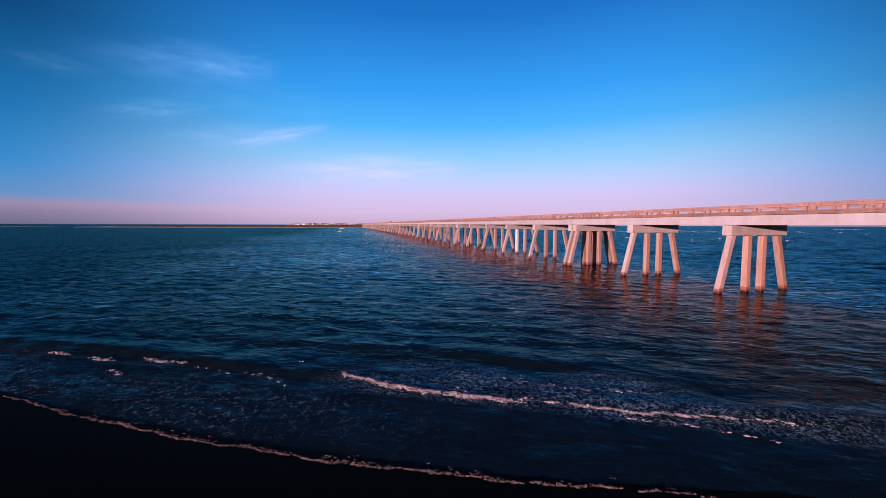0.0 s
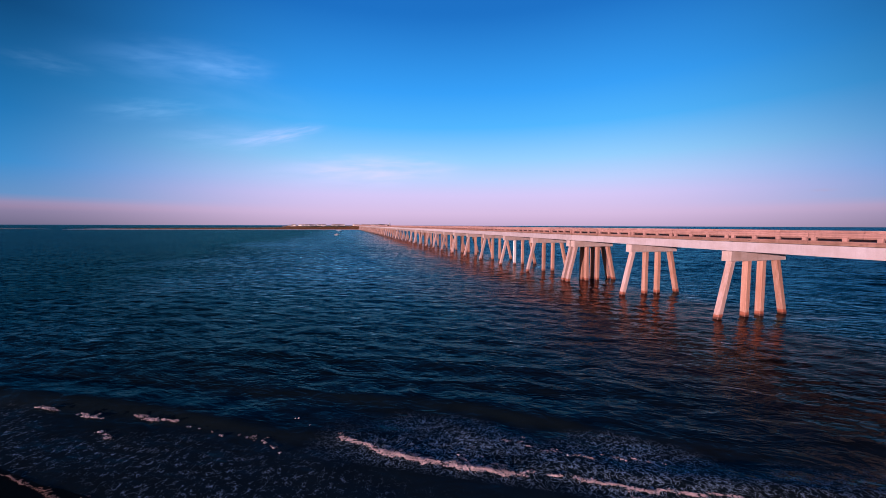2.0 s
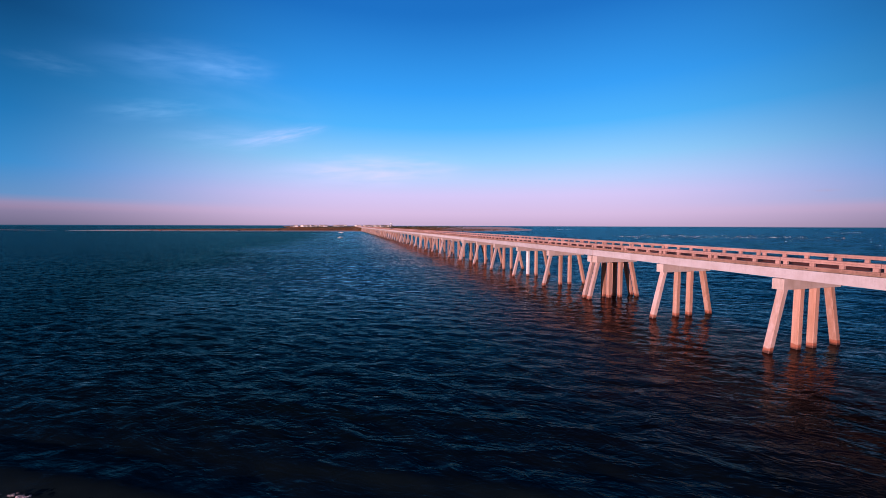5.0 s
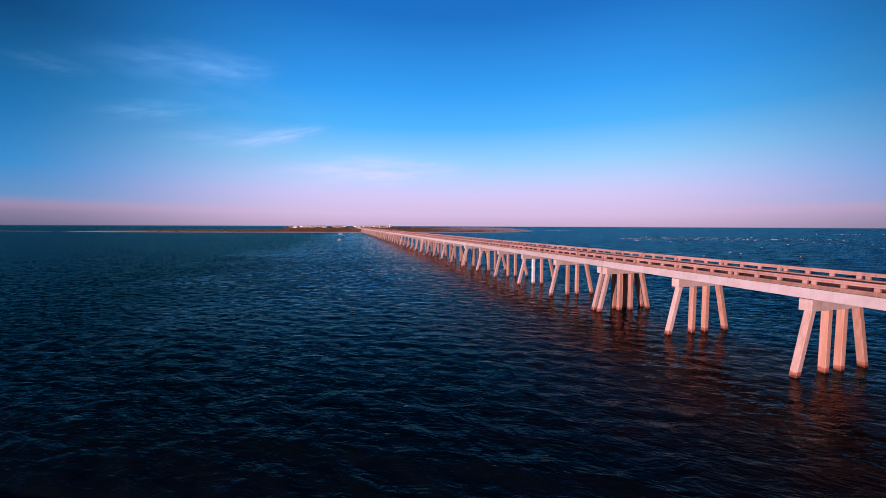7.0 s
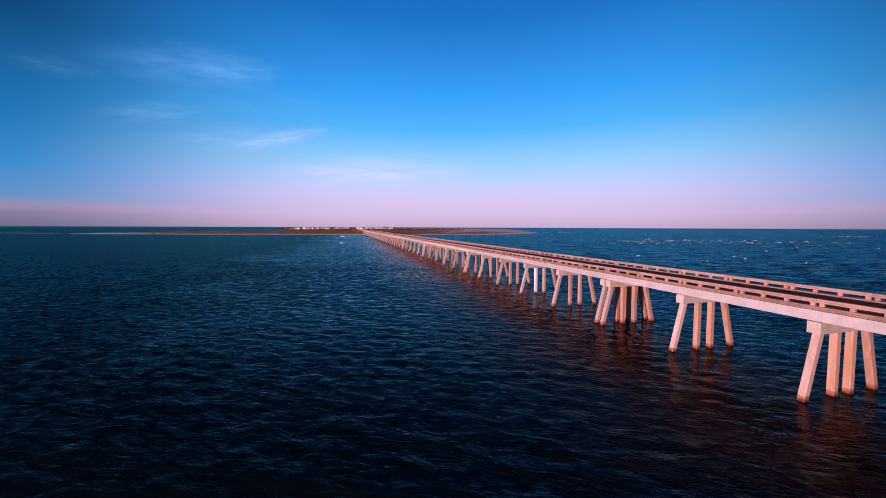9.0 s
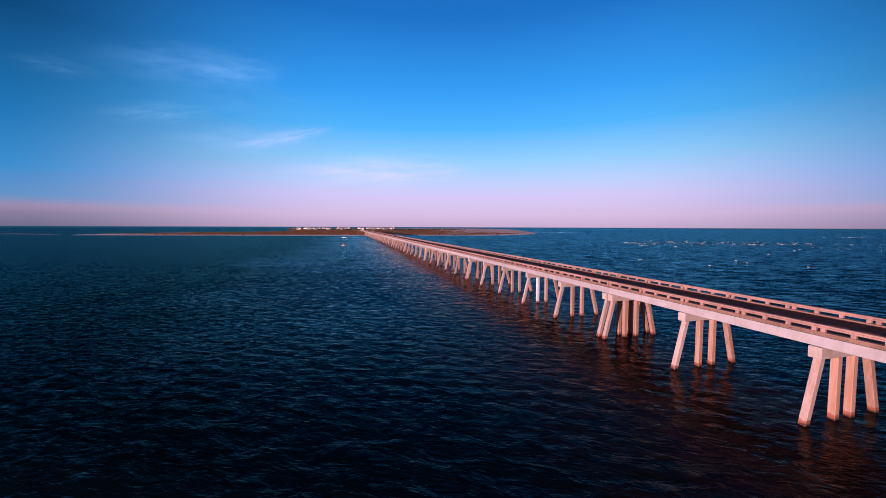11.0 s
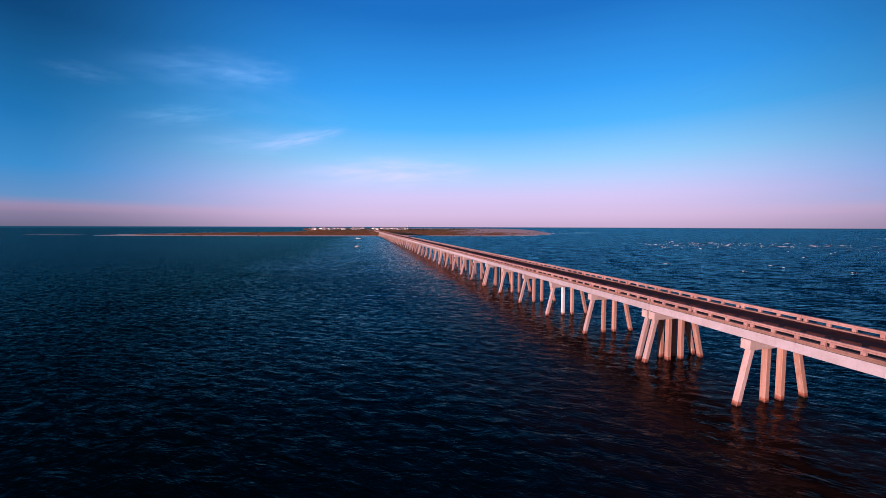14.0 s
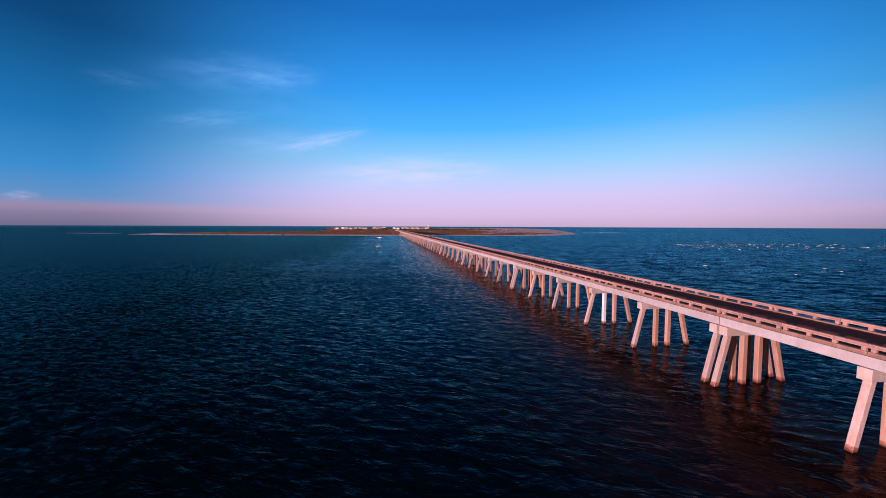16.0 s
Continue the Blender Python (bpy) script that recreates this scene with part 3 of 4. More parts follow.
def foam_line(name, label, edge, t0, t1, width, seed, lift=0.0, dense=10, clot=1.0, wave=1.0, material=FOAM):
    """Foam along the breaking edge of a wave: torn clusters of clots, crowded at the edge, thinning behind it."""
    rng = np.random.RandomState(seed)
    n = max(int((t1 - t0) * dense), 4)
    ct = rng.uniform(t0, t1, n)
    body = 0.35 + 0.65 * np.abs(np.sin(ct * 0.57 + seed) * np.sin(ct * 1.33 + 2 + seed)) ** 0.5
    body *= np.clip(np.minimum(ct - t0, t1 - ct) / (0.2 * (t1 - t0)), 0.15, 1) ** 0.5
    body *= 0.3 + 0.7 * np.clip(1.5 * np.sin(ct * 2.3 + 3 * seed) * np.sin(ct * 0.71 + seed) + 0.85, 0, 1)
    bend = wave * (0.10 * np.sin(ct * 0.9 + seed) + 0.07 * np.sin(ct * 2.7 + 2 * seed) + 0.05 * np.sin(ct * 6.1 + seed))
    cback = np.abs(rng.normal(0, 1, n)) ** 1.6 * width * body
    keep = rng.rand(n) < 0.1 + 0.9 * body
    ct, cback, cs = ct[keep], cback[keep], (edge(ct) + bend + cback)[keep]
    many = rng.randint(5, 22, len(ct))
    pick = np.repeat(np.arange(len(ct)), many)
    spread = np.repeat(rng.uniform(0.03, 0.11, len(ct)), many) * clot
    t = ct[pick] + rng.normal(0, 1.8, len(pick)) * spread
    sd = cs[pick] + rng.normal(0, 1.0, len(pick)) * spread
    back = cback[pick]
    size = clot * rng.uniform(0.008, 0.03, len(t)) * rng.choice((1.0, 1.0, 1.0, 1.9), len(t))
    base = np.array([(1, 0, 0), (0, 1, 0), (-1, 0, 0), (0, -1, 0), (0, 0, 1.0), (0, 0, -0.6)])
    tri = np.array([(0, 1, 4), (1, 2, 4), (2, 3, 4), (3, 0, 4), (1, 0, 5), (2, 1, 5), (3, 2, 5), (0, 3, 5)])
    X, Y = SH[0] * sd + SH[1] * t, SH[1] * sd - SH[0] * t
    Z = lift * np.exp(-back / width) * (rng.uniform(0.1, 1.0, len(ct))[pick] + rng.normal(0, 0.08, len(t))) + 0.02
    co = base[None] * size[:, None, None] * rng.uniform(0.6, 1.7, (len(t), 6, 1)) * np.array((1.7, 1.2, 0.8))
    co += np.stack([X, Y, Z], -1)[:, None, :]
    fa = tri[None] + (6 * np.arange(len(t)))[:, None, None]
    verts, faces = co.reshape(-1, 3), fa.reshape(-1, 3).tolist()
    me = bpy.data.meshes.new(name)
    me.from_pydata(verts.tolist(), [], faces)
    me.materials.append(material)
    tagged(new(name, me), label, "foam", kind="stuff")


CREST = "pink-lit white foam along the crest of a small breaking wave"
# along and off the beach; depth behind the edge, height, clusters a metre
BREAKERS = [
    ([(-64.3, -41.1), (-62.0, -40.9)], 0.24, 0.20, 16),
    ([(-60.3, -41.0), (-58.0, -41.2)], 0.22, 0.18, 15),
    ([(-56.7, -40.4), (-53.0, -40.4)], 0.22, 0.20, 15),
    ([(-57.1, -42.1), (-55.0, -42.7)], 0.25, 0.05, 5),
    ([(-53.1, -40.4), (-49.3, -40.9), (-46.4, -41.1), (-43.6, -42.2)], 0.40, 0.06, 2),
    ([(-46.0, -38.6), (-44.3, -39.0), (-42.0, -39.5)], 0.40, 0.10, 4),
    ([(-42.0, -39.9), (-38.3, -40.7), (-35.0, -41.1), (-32.9, -41.0), (-31.0, -40.6)], 0.36, 0.24, 34),
    ([(-30.3, -40.6), (-27.1, -40.6), (-24.0, -40.5), (-22.0, -40.4), (-18.2, -39.9)], 0.12, 0.11, 19),
    ([(-17.1, -39.6), (-13.0, -39.5)], 0.10, 0.08, 11),
    ([(-27.0, -41.4), (-24.3, -41.4), (-22.2, -41.6), (-19.7, -42.0)], 0.08, 0.05, 3),
    ([(-32.6, -38.0), (-29.3, -38.6), (-24.0, -38.4)], 0.25, 0.12, 4),
]
for seed, (line, depth, lift, dense) in enumerate(BREAKERS):
    lt, ls = zip(*line)
    foam_line("breaker_foam", CREST, lambda t, lt=lt, ls=ls: np.interp(t, lt, ls), lt[0], lt[-1], depth, seed + 2, lift, 1.6 * dense, 0.68)
WASH = "thin line of foam where the wash ends on the sand"
foam_line("wash_foam", WASH, lambda t: wash_edge(t) - 0.15, -58.5, -25.0, 0.13, 8, 0.03, 44, 0.33, 0.6, SPENT)

# ---- bridge ----
SPAN = 17.57
LANDFALL = 54                 # the last bent that stands in water
FIRST, LAST = -8, 72          # bents, counted from the first one off the beach that is fully seen
DOUBLE = 5                    # every fifth bent is double, at an expansion joint


bridge = thing("bridge", "long low concrete trestle bridge on battered square piles in the sea", "bridge")


def pile_mesh(name, xt, xb, material):
    bm = bmesh.new()
    h, c = 0.39, 0.06
    zt, zb = 7.95, -4.0
    prof = [(-h, -h + c), (-h + c, -h), (h - c, -h), (h, -h + c), (h, h - c), (h - c, h), (-h + c, h), (-h, h - c)]
    rings = []
    for f in (0.0, 0.25, 0.5, 0.75, 1.0):
        z = zb + (zt - zb) * f
        x = xb + (xt - xb) * (z / zt)
        rings.append([(x + px, py, z) for px, py in prof])
    return mesh_of(name, loft(bm, rings), material)


PILES = [(-4.05, -6.05), (-1.10, -1.05), (1.72, 1.80), (4.42, 6.40)]
# a darker, browner concrete on every row of piles but the left one
pile_data = [pile_mesh("support_column", a, b, PILE if i == 0 else BROWN_PILE) for i, (a, b) in enumerate(PILES)]
jacket_data = pile_mesh("support_column", PILES[1][0], PILES[1][1], JACKET)
FALL = 0.021                  # the deck rises across towards the open sea
bm = block(bmesh.new(), -4.95, 5.48, -0.66, 0.66, 7.87, 9.24, 0.035)
for v in bm.verts:
    if v.co.z > 8.5:
        v.co.z += FALL * (v.co.x + 4.95)
cap_data = mesh_of("pile_cap", bm, CAPS)
pad_data = mesh_of("bearing_pad", block(bmesh.new(), -0.25, 0.25, -0.22, 0.22, 9.24, 9.30), LEDGE)

for k in range(FIRST, LANDFALL + 1):
    rows = (-0.86, 0.86) if (k - 2) % DOUBLE == 0 else (0.0,)
    for dy in rows:
        cap = part("pile_cap", cap_data, None, bridge, "", Matrix.Translation((0, k * SPAN + dy, 0)))
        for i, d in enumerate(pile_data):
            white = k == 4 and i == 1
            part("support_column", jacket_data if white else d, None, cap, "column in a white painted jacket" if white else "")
        if k <= 12:
            for gx in (-4.45, -2.0, 0.4, 2.8, 5.2):
                part("bearing_pad", pad_data, None, cap, "", Matrix.Translation((gx, 0, FALL * (gx + 4.95))))


def length_mesh(name, length, x0, x1, z0, z1, material, bevel=0.03):
    return mesh_of(name, block(bmesh.new(), x0, x1, 0.07, length - 0.07, z0, z1, bevel), material)


UNIT = SPAN * DOUBLE


def rail_mesh(length):
    """The top rail: a heavy beam with a groove along each of its faces."""
    half = [(0.20, 11.44), (0.235, 11.47), (0.24, 11.64), (0.18, 11.66), (0.18, 11.71), (0.24, 11.73), (0.235, 11.87), (0.20, 11.90)]
    prof = half + [(-x, z) for x, z in reversed(half)]
    bm = bmesh.new()
    loft(bm, [[(x, y, z) for x, z in prof] for y in (0.03, length - 0.03)])
    return mesh_of("rail", bm, RAILING)


def kerb_mesh(length):
    prof = [(-0.25, 10.72), (0.40, 10.72), (0.36, 11.01), (0.32, 11.04), (-0.23, 11.04), (-0.26, 11.01), (-0.26, 10.88), (-0.22, 10.86), (-0.22, 10.82), (-0.25, 10.80)]
    bm = bmesh.new()
    loft(bm, [[(x, y, z) for x, z in prof] for y in (0.03, length - 0.03)])
    return mesh_of("kerb", bm, KERB)


fascia_l = length_mesh("fascia_beam", UNIT, -4.75, -4.30, 9.30, 10.54, CONCRETE)
fascia_r = length_mesh("fascia_beam", UNIT, 5.22, 5.67, 9.30, 10.54, CONCRETE)
ledge_l = length_mesh("ledge", UNIT, -4.69, -4.30, 10.58, 10.716, LEDGE, 0.02)
ledge_r = length_mesh("ledge", UNIT, 5.22, 5.61, 10.58, 10.716, LEDGE, 0.02)
seal_data = mesh_of("joint_seal", block(bmesh.new(), -4.70, -4.32, -0.068, 0.068, 9.28, 10.56, 0.01), RUST)
girder = length_mesh("girder", UNIT, -0.22, 0.22, 9.30, 10.42, CONCRETE)
slab = length_mesh("deck_slab", UNIT, -4.296, 5.216, 10.424, 10.72, LEDGE, 0.02)
lane = length_mesh("asphalt", UNIT, -4.00, 4.92, 10.724, 10.78, ASPHALT, 0.01)
HALF = SPAN / 2
RAIL_X = {-1: -4.42, 1: 5.34}
rail_data, kerb_data = rail_mesh(HALF), kerb_mesh(HALF)
post_data = mesh_of("rail_post", block(bmesh.new(), -0.17, 0.17, -0.22, 0.22, 11.03, 11.45, 0.02), RAILING)
drain_data = mesh_of("scupper", block(bmesh.new(), -0.02, 0.02, -0.14, 0.14, 10.73, 10.79, 0.01), RUBBER)

k = FIRST + (2 - FIRST) % DOUBLE
starts = list(range(FIRST if (2 - FIRST) % DOUBLE == 0 else k - DOUBLE, LAST, DOUBLE))
TILT = Matrix.Translation((-4.75, 0, 9.30)) @ pose(0, 0, 0, 0, -math.degrees(FALL), 0) @ Matrix.Translation((4.75, 0, -9.30))
for k in starts:
    m = TILT @ Matrix.Translation((0, k * SPAN, 0))
    unit = part("deck_slab", slab, None, bridge, "", m)
    part("asphalt", lane, None, unit, "dark asphalt roadway")
    part("fascia_beam", fascia_l, None, unit)
    part("fascia_beam", fascia_r, None, unit)
    part("ledge", ledge_l, None, unit, "stained brown concrete edge")
    part("ledge", ledge_r, None, unit, "stained brown concrete edge")
    if k < 40:
        part("joint_seal", seal_data, None, unit, "rusty stained joint strip")
    for gx in (-2.0, 0.4, 2.8):
        part("girder", girder, None, unit, "", Matrix.Translation((gx, 0, 0)))
    for j in range(2 * DOUBLE):
        for sx in (-1, 1):
            flip = TILT @ Matrix.Translation((RAIL_X[sx], k * SPAN + j * HALF, 0))
            turn = flip if sx < 0 else flip @ Matrix.Translation((0, HALF, 0)) @ pose(0, 0, 0, 0, 0, 180)
            part("kerb", kerb_data, None, bridge, "", turn)
            rail = part("rail", rail_data, None, bridge, "", turn)
            if -4 < k < 22 and sx < 0:
                part("scupper", drain_data, None, rail, "", Matrix.Translation((-0.245, HALF * (0.3 + 0.4 * ((j * 7) % 3) / 2), 0)))
            if k < 30:
                for py in (0.42, HALF / 2 - 1.32, HALF / 2 + 1.32, HALF - 0.42):
                    part("rail_post", post_data, None, rail, "", Matrix.Translation((0, py, 0)))
# posts of the far spans, too small to pick apart
bm = bmesh.new()
for k in starts:
    if k < 30:
        continue
    for j in range(2 * DOUBLE):
        for sx in (-1, 1):
            for py in (0.42, HALF / 2 - 1.32, HALF / 2 + 1.32, HALF - 0.42):
                y = k * SPAN + j * HALF + py
                lift = FALL * (RAIL_X[sx] + 4.75)
                block(bm, RAIL_X[sx] - 0.17, RAIL_X[sx] + 0.17, y - 0.22, y + 0.22, 11.03 + lift, 11.45 + lift)
tagged(part("far_rail_posts", bm, RAILING, bridge), kind="stuff")


def embankment(name, line, label):
    """A scrubby bank under the road, with sandy shoulders, along (y, height) stations."""
    bm = bmesh.new()
    rings = []
    for y, z in line:
        w = 6.5 + 1.8 * z
        rings.append([(-w, y, -0.5), (w, y, -0.5), (6.2, y, z), (-6.2, y, z)])
    loft(bm, rings)
    e = new(name, mesh_of(name, bm, SCRUB))
    tagged(e, label, "embankment", kind="structure")
    bm = bmesh.new()
    loft(bm, [[(-3.7, y, z + 0.004), (3.7, y, z + 0.004), (3.7, y, z + 0.10), (-3.7, y, z + 0.10)] for y, z in line])
    rd = new("road", mesh_of("road", bm, ASPHALT))
    tagged(rd, "dark asphalt road running on from the bridge", "road", kind="structure")
    for a, b in ((-6.0, -3.71), (3.71, 6.0)):
        bm = bmesh.new()
        loft(bm, [[(a, y, z + 0.004), (b, y, z + 0.004), (b, y, z + 0.09), (a, y, z + 0.09)] for y, z in line])
        tagged(new("road_shoulder", mesh_of("road_shoulder", bm, SHOULDER)), "pale sandy shoulder beside the road", "road shoulder", kind="structure")


Y0, Y1 = FIRST * SPAN, LAST * SPAN
bm = bmesh.new()
loft(bm, [[(-w, y, -0.5), (w, y, -0.5), (5.4, y, z), (-5.4, y, z)] for y, w, z in ((LANDFALL * SPAN + 1, 12, 2.0), (LANDFALL * SPAN + 14, 20, 9.3), (Y1 + 110, 24, 9.3), (Y1 + 120, 24, 5.0))])
tagged(new("abutment_bank", mesh_of("abutment_bank", bm, SCRUB)), "dark scrubby bank under the landward end of the bridge", "embankment", kind="structure")
embankment("embankment_south", [(Y0 - 260 * f, 10.72 - 7.5 * f) for f in np.linspace(0, 1, 9)], "scrub-grown embankment that carries the road up to the bridge")
embankment("embankment_north", [(Y1 + 1300 * f, 4.5 + 6.22 * (1 - f) ** 4) for f in np.linspace(0, 1, 40)], "scrub-grown embankment that carries the road off the bridge")

# ---- far island ----
COAST = [(-695, 1064), (-445, 985), (-242, 952), (-60, 930), (60, 925), (150, 915), (292, 888), (430, 930), (560, 1080), (675, 1268), (820, 1600),
         (1130, 2300), (1500, 3300), (1700, 4600), (-700, 4600), (-520, 3300), (-330, 2100), (-345, 1750), (-430, 1600), (-600, 1450), (-715, 1180)]
BAR = [(-960, 1225), (-860, 1168), (-770, 1128), (-752, 1140), (-850, 1215), (-950, 1262)]


def inside_distance(X, Y, poly):
    """Distance to the outline, positive inside."""
    P = np.array(poly, float)
    best = np.full(X.shape, 1e9)
    inside = np.zeros(X.shape, bool)
    for a, b in zip(P, np.roll(P, -1, 0)):
        e = b - a
        f = np.clip(((X - a[0]) * e[0] + (Y - a[1]) * e[1]) / (e @ e), 0, 1)
        best = np.minimum(best, np.hypot(X - a[0] - f * e[0], Y - a[1] - f * e[1]))
        cross = ((a[1] > Y) != (b[1] > Y)) & (X < (b[0] - a[0]) * (Y - a[1]) / (b[1] - a[1] + 1e-9) + a[0])
        inside ^= cross
    return np.where(inside, best, -best)


def smooth_noise(X, Y, scale, seed):
    rng = np.random.RandomState(seed)
    Z = np.zeros_like(X)
    for _ in range(7):
        a, ph = rng.uniform(0, 6.28, 2)
        f = rng.uniform(0.5, 1.8) / scale
        Z += np.sin((X * math.cos(a) + Y * math.sin(a)) * f * 6.28 + ph)
    return Z / 7


def island_height(X, Y):
    d = inside_distance(X, Y, COAST) + 10 * smooth_noise(X, Y, 160, 3)
    z = np.where(d < 0, d * 0.05, 0.9 * np.tanh(d / 30.0) + 1.3 * np.clip((d - 50) / 300, 0, 1))
    z += np.where(d > 45, 0.7 * np.clip(smooth_noise(X, Y, 60, 5) + 0.5 * smooth_noise(X, Y, 23, 6), -0.3, 1), 0) * np.clip((d - 45) / 60, 0, 1)
    return np.maximum(z, -1.5)


def make_island():
    xv = np.concatenate([np.arange(-1100, 900, 9.0), np.arange(900, 2000, 30.0)])
    yv = np.concatenate([np.arange(840, 1500, 8.0), 1500 + np.geomspace(8, 3250, 60)])
    X, Y = np.meshgrid(xv, yv, indexing="ij")
    ob = new("island", grid_mesh("island", X, Y, island_height(X, Y), ISLAND))
    tagged(ob, "flat barrier island with a pale beach and rusty grass", "island", kind="structure")
    xv, yv = np.arange(-1040, -690, 6.0), np.arange(1070, 1320, 5.0)
    X, Y = np.meshgrid(xv, yv, indexing="ij")
    d = inside_distance(X, Y, BAR) + 4 * smooth_noise(X, Y, 90, 8)
    ob = new("sand_bar", grid_mesh("sand_bar", X, Y, np.where(d < 0, d * 0.06, np.minimum(d * 0.03, 0.7)), SCRUB))
    tagged(ob, "narrow low brown sand bar off the island beach", "sand bar", kind="structure")


make_island()


def ground_z(x, y):
    return float(island_height(np.array([[float(x)]]), np.array([[float(y)]]))[0, 0])


def make_shrubs():
    """Low bushes over the island, in one mesh."""
    rng = random.Random(21)
    verts, faces, spots_at = [], [], []
    for i in range(2600):
        y = 1080 + 1950 * rng.random() ** 0.6
        x = rng.uniform(-520, 520) * (0.6 + y / 3000)
        if i % 2:
            x, y = rng.gauss(-60, 220), rng.uniform(2020, 2950)
        if abs(x) < 14:
            continue
        z = ground_z(x, y)
        if z < 1.3:
            continue
        big = 1.0 + (rng.choice((2.2, 2.6, 4.2)) if y > 2100 else 0.0)
        spots_at.append((x, y, z, big))
    for _ in range(900):
        x, y = rng.uniform(90, 690) if rng.random() < 0.7 else rng.uniform(-640, -60), rng.uniform(905, 1560)
        z = ground_z(x, y)
        if z > 0.8:
            spots_at.append((x, y, z, rng.uniform(0.35, 0.9)))
    for x, y, z, big in spots_at:
        for c in range(rng.randint(3, 6)):
            r = rng.uniform(0.6, 1.7) * big * 0.7
            ox, oy = x + rng.uniform(-2.5, 2.5) * big, y + rng.uniform(-2, 2) * big
            base = len(verts)
            hh = r * rng.uniform(0.7, 1.2)
            for a in range(6):
                q = a * 1.047 + rng.uniform(-0.3, 0.3)
                verts.append((ox + r * math.cos(q), oy + r * math.sin(q), z - 0.2))
                verts.append((ox + 0.75 * r * math.cos(q + 0.5), oy + 0.75 * r * math.sin(q + 0.5), z + hh * rng.uniform(0.5, 0.85)))
            verts.append((ox, oy, z + hh))
            top = base + 12
            for a in range(6):
                p, q = base + 2 * a, base + 2 * ((a + 1) % 6)
                faces += [(p, q, p + 1), (q, q + 1, p + 1), (p + 1, q + 1, top)]
    me = bpy.data.meshes.new("shrubs")
    me.from_pydata(verts, [], faces)
    me.materials.append(LEAF)
    tagged(new("shrubs", me), "dark low shrubs scattered over the dunes", "shrub", kind="stuff")


make_shrubs()


def make_house(w, d, floors, wall, label):
    """A beach house on stilts under a gable roof, with a deck."""
    h = thing("beach_house", label, "house", group="beach houses")
    st, fh = 2.6, 2.8
    top = st + floors * fh
    part("wall", block(bmesh.new(), -w / 2, w / 2, -d / 2, d / 2, st, top), wall, h)
    bm = bmesh.new()
    loft(bm, [[(x, -d / 2 - 0.6, top), (x, d / 2 + 0.6, top), (x, 0, top + d * 0.32)] for x in (-w / 2 - 0.5, w / 2 + 0.5)])
    part("roof", bm, ROOF, h)
    part("deck", block(bmesh.new(), -w / 2, w / 2, -d / 2 - 2.2, -d / 2 - 0.01, st - 0.05, st + 0.18), TIMBER, h)
    part("deck_rail", block(bmesh.new(), -w / 2, w / 2, -d / 2 - 2.2, -d / 2 - 2.1, st + 0.95, st + 1.05), WHITE, h)
    leg = mesh_of("stilt", block(bmesh.new(), -0.17, 0.17, -0.17, 0.17, -1.0, st), TIMBER)
    for x in np.linspace(-w / 2 + 0.3, w / 2 - 0.3, 4):
        for y in (-d / 2 + 0.3, d / 2 - 0.3):
            part("stilt", leg, None, h, "", Matrix.Translation((x, y, 0)))
    frame_me = mesh_of("window", block(bmesh.new(), -0.75, 0.75, -0.05, 0.05, -0.75, 0.75), WHITE)
    pane_me = mesh_of("pane", block(bmesh.new(), -0.62, 0.62, -0.03, 0.03, -0.62, 0.62), GLASS)
    for fl in range(floors):
        for x in np.linspace(-w / 2 + 1.6, w / 2 - 1.6, 4):
            wi = part("window", frame_me, None, h, "", Matrix.Translation((x, -d / 2 - 0.05, st + fl * fh + 1.5)))
            part("pane", pane_me, None, wi, "", Matrix.Translation((0, -0.04, 0)))
    return h


models = [make_house(16, 11, 3, WHITE, "white three-storey beach house on timber stilts"),
          make_house(11, 9, 2, CREAM, "cream boarded beach house on timber stilts"),
          make_house(22, 13, 3, WHITE, "large white three-storey beach house on stilts"),
          make_house(12, 9, 2, BLUEGREY, "grey-blue boarded beach house on timber stilts"),
          make_house(44, 14, 3, WHITE, "long white apartment block on stilts by the beach")]
rng = random.Random(5)
spots = []
for i in range(64):
    y = rng.uniform(2150, 2950)
    a = rng.uniform(-7.2, 7.6)
    spots.append((-58 + math.tan(radians(a)) * (y + 28), y))
used = set()
for i, (x, y) in enumerate(spots):
    if abs(x) < 16:
        x += 40
    ob = models[i % 4 if i % 9 else 4]
    m = pose(x, y, ground_z(x, y), 0, 0, rng.uniform(-25, 25))
    if ob.name not in used:
        used.add(ob.name)
        ob.matrix_basis = m
    else:
        copy_thing(ob, m)


def ring(r, z, n=16, cx=0.0, cy=0.0):
    return [(cx + r * math.cos(2 * math.pi * i / n), cy + r * math.sin(2 * math.pi * i / n), z) for i in range(n)]


def make_water_tower(x, y):
    t = thing("water_tower", "pale water tower on steel legs behind the houses", "water tower", pose(x, y, ground_z(x, y)))
    bm = bmesh.new()
    loft(bm, [ring(1.2, 21), ring(4.2, 23), ring(4.8, 25), ring(4.2, 27.3), ring(1.0, 29)])
    part("tank", bm, WHITE, t)
    bm = bmesh.new()
    loft(bm, [ring(0.5, -1, 10), ring(0.5, 22, 10)])
    part("riser", bm, WHITE, t)
    for i in range(6):
        a = i * math.pi / 3
        bm = bmesh.new()
        loft(bm, [ring(0.22, -1, 8, 5.2 * math.cos(a), 5.2 * math.sin(a)), ring(0.22, 24, 8, 4.3 * math.cos(a), 4.3 * math.sin(a))])
        part("leg", bm, STEEL, t)


make_water_tower(310, 2750)


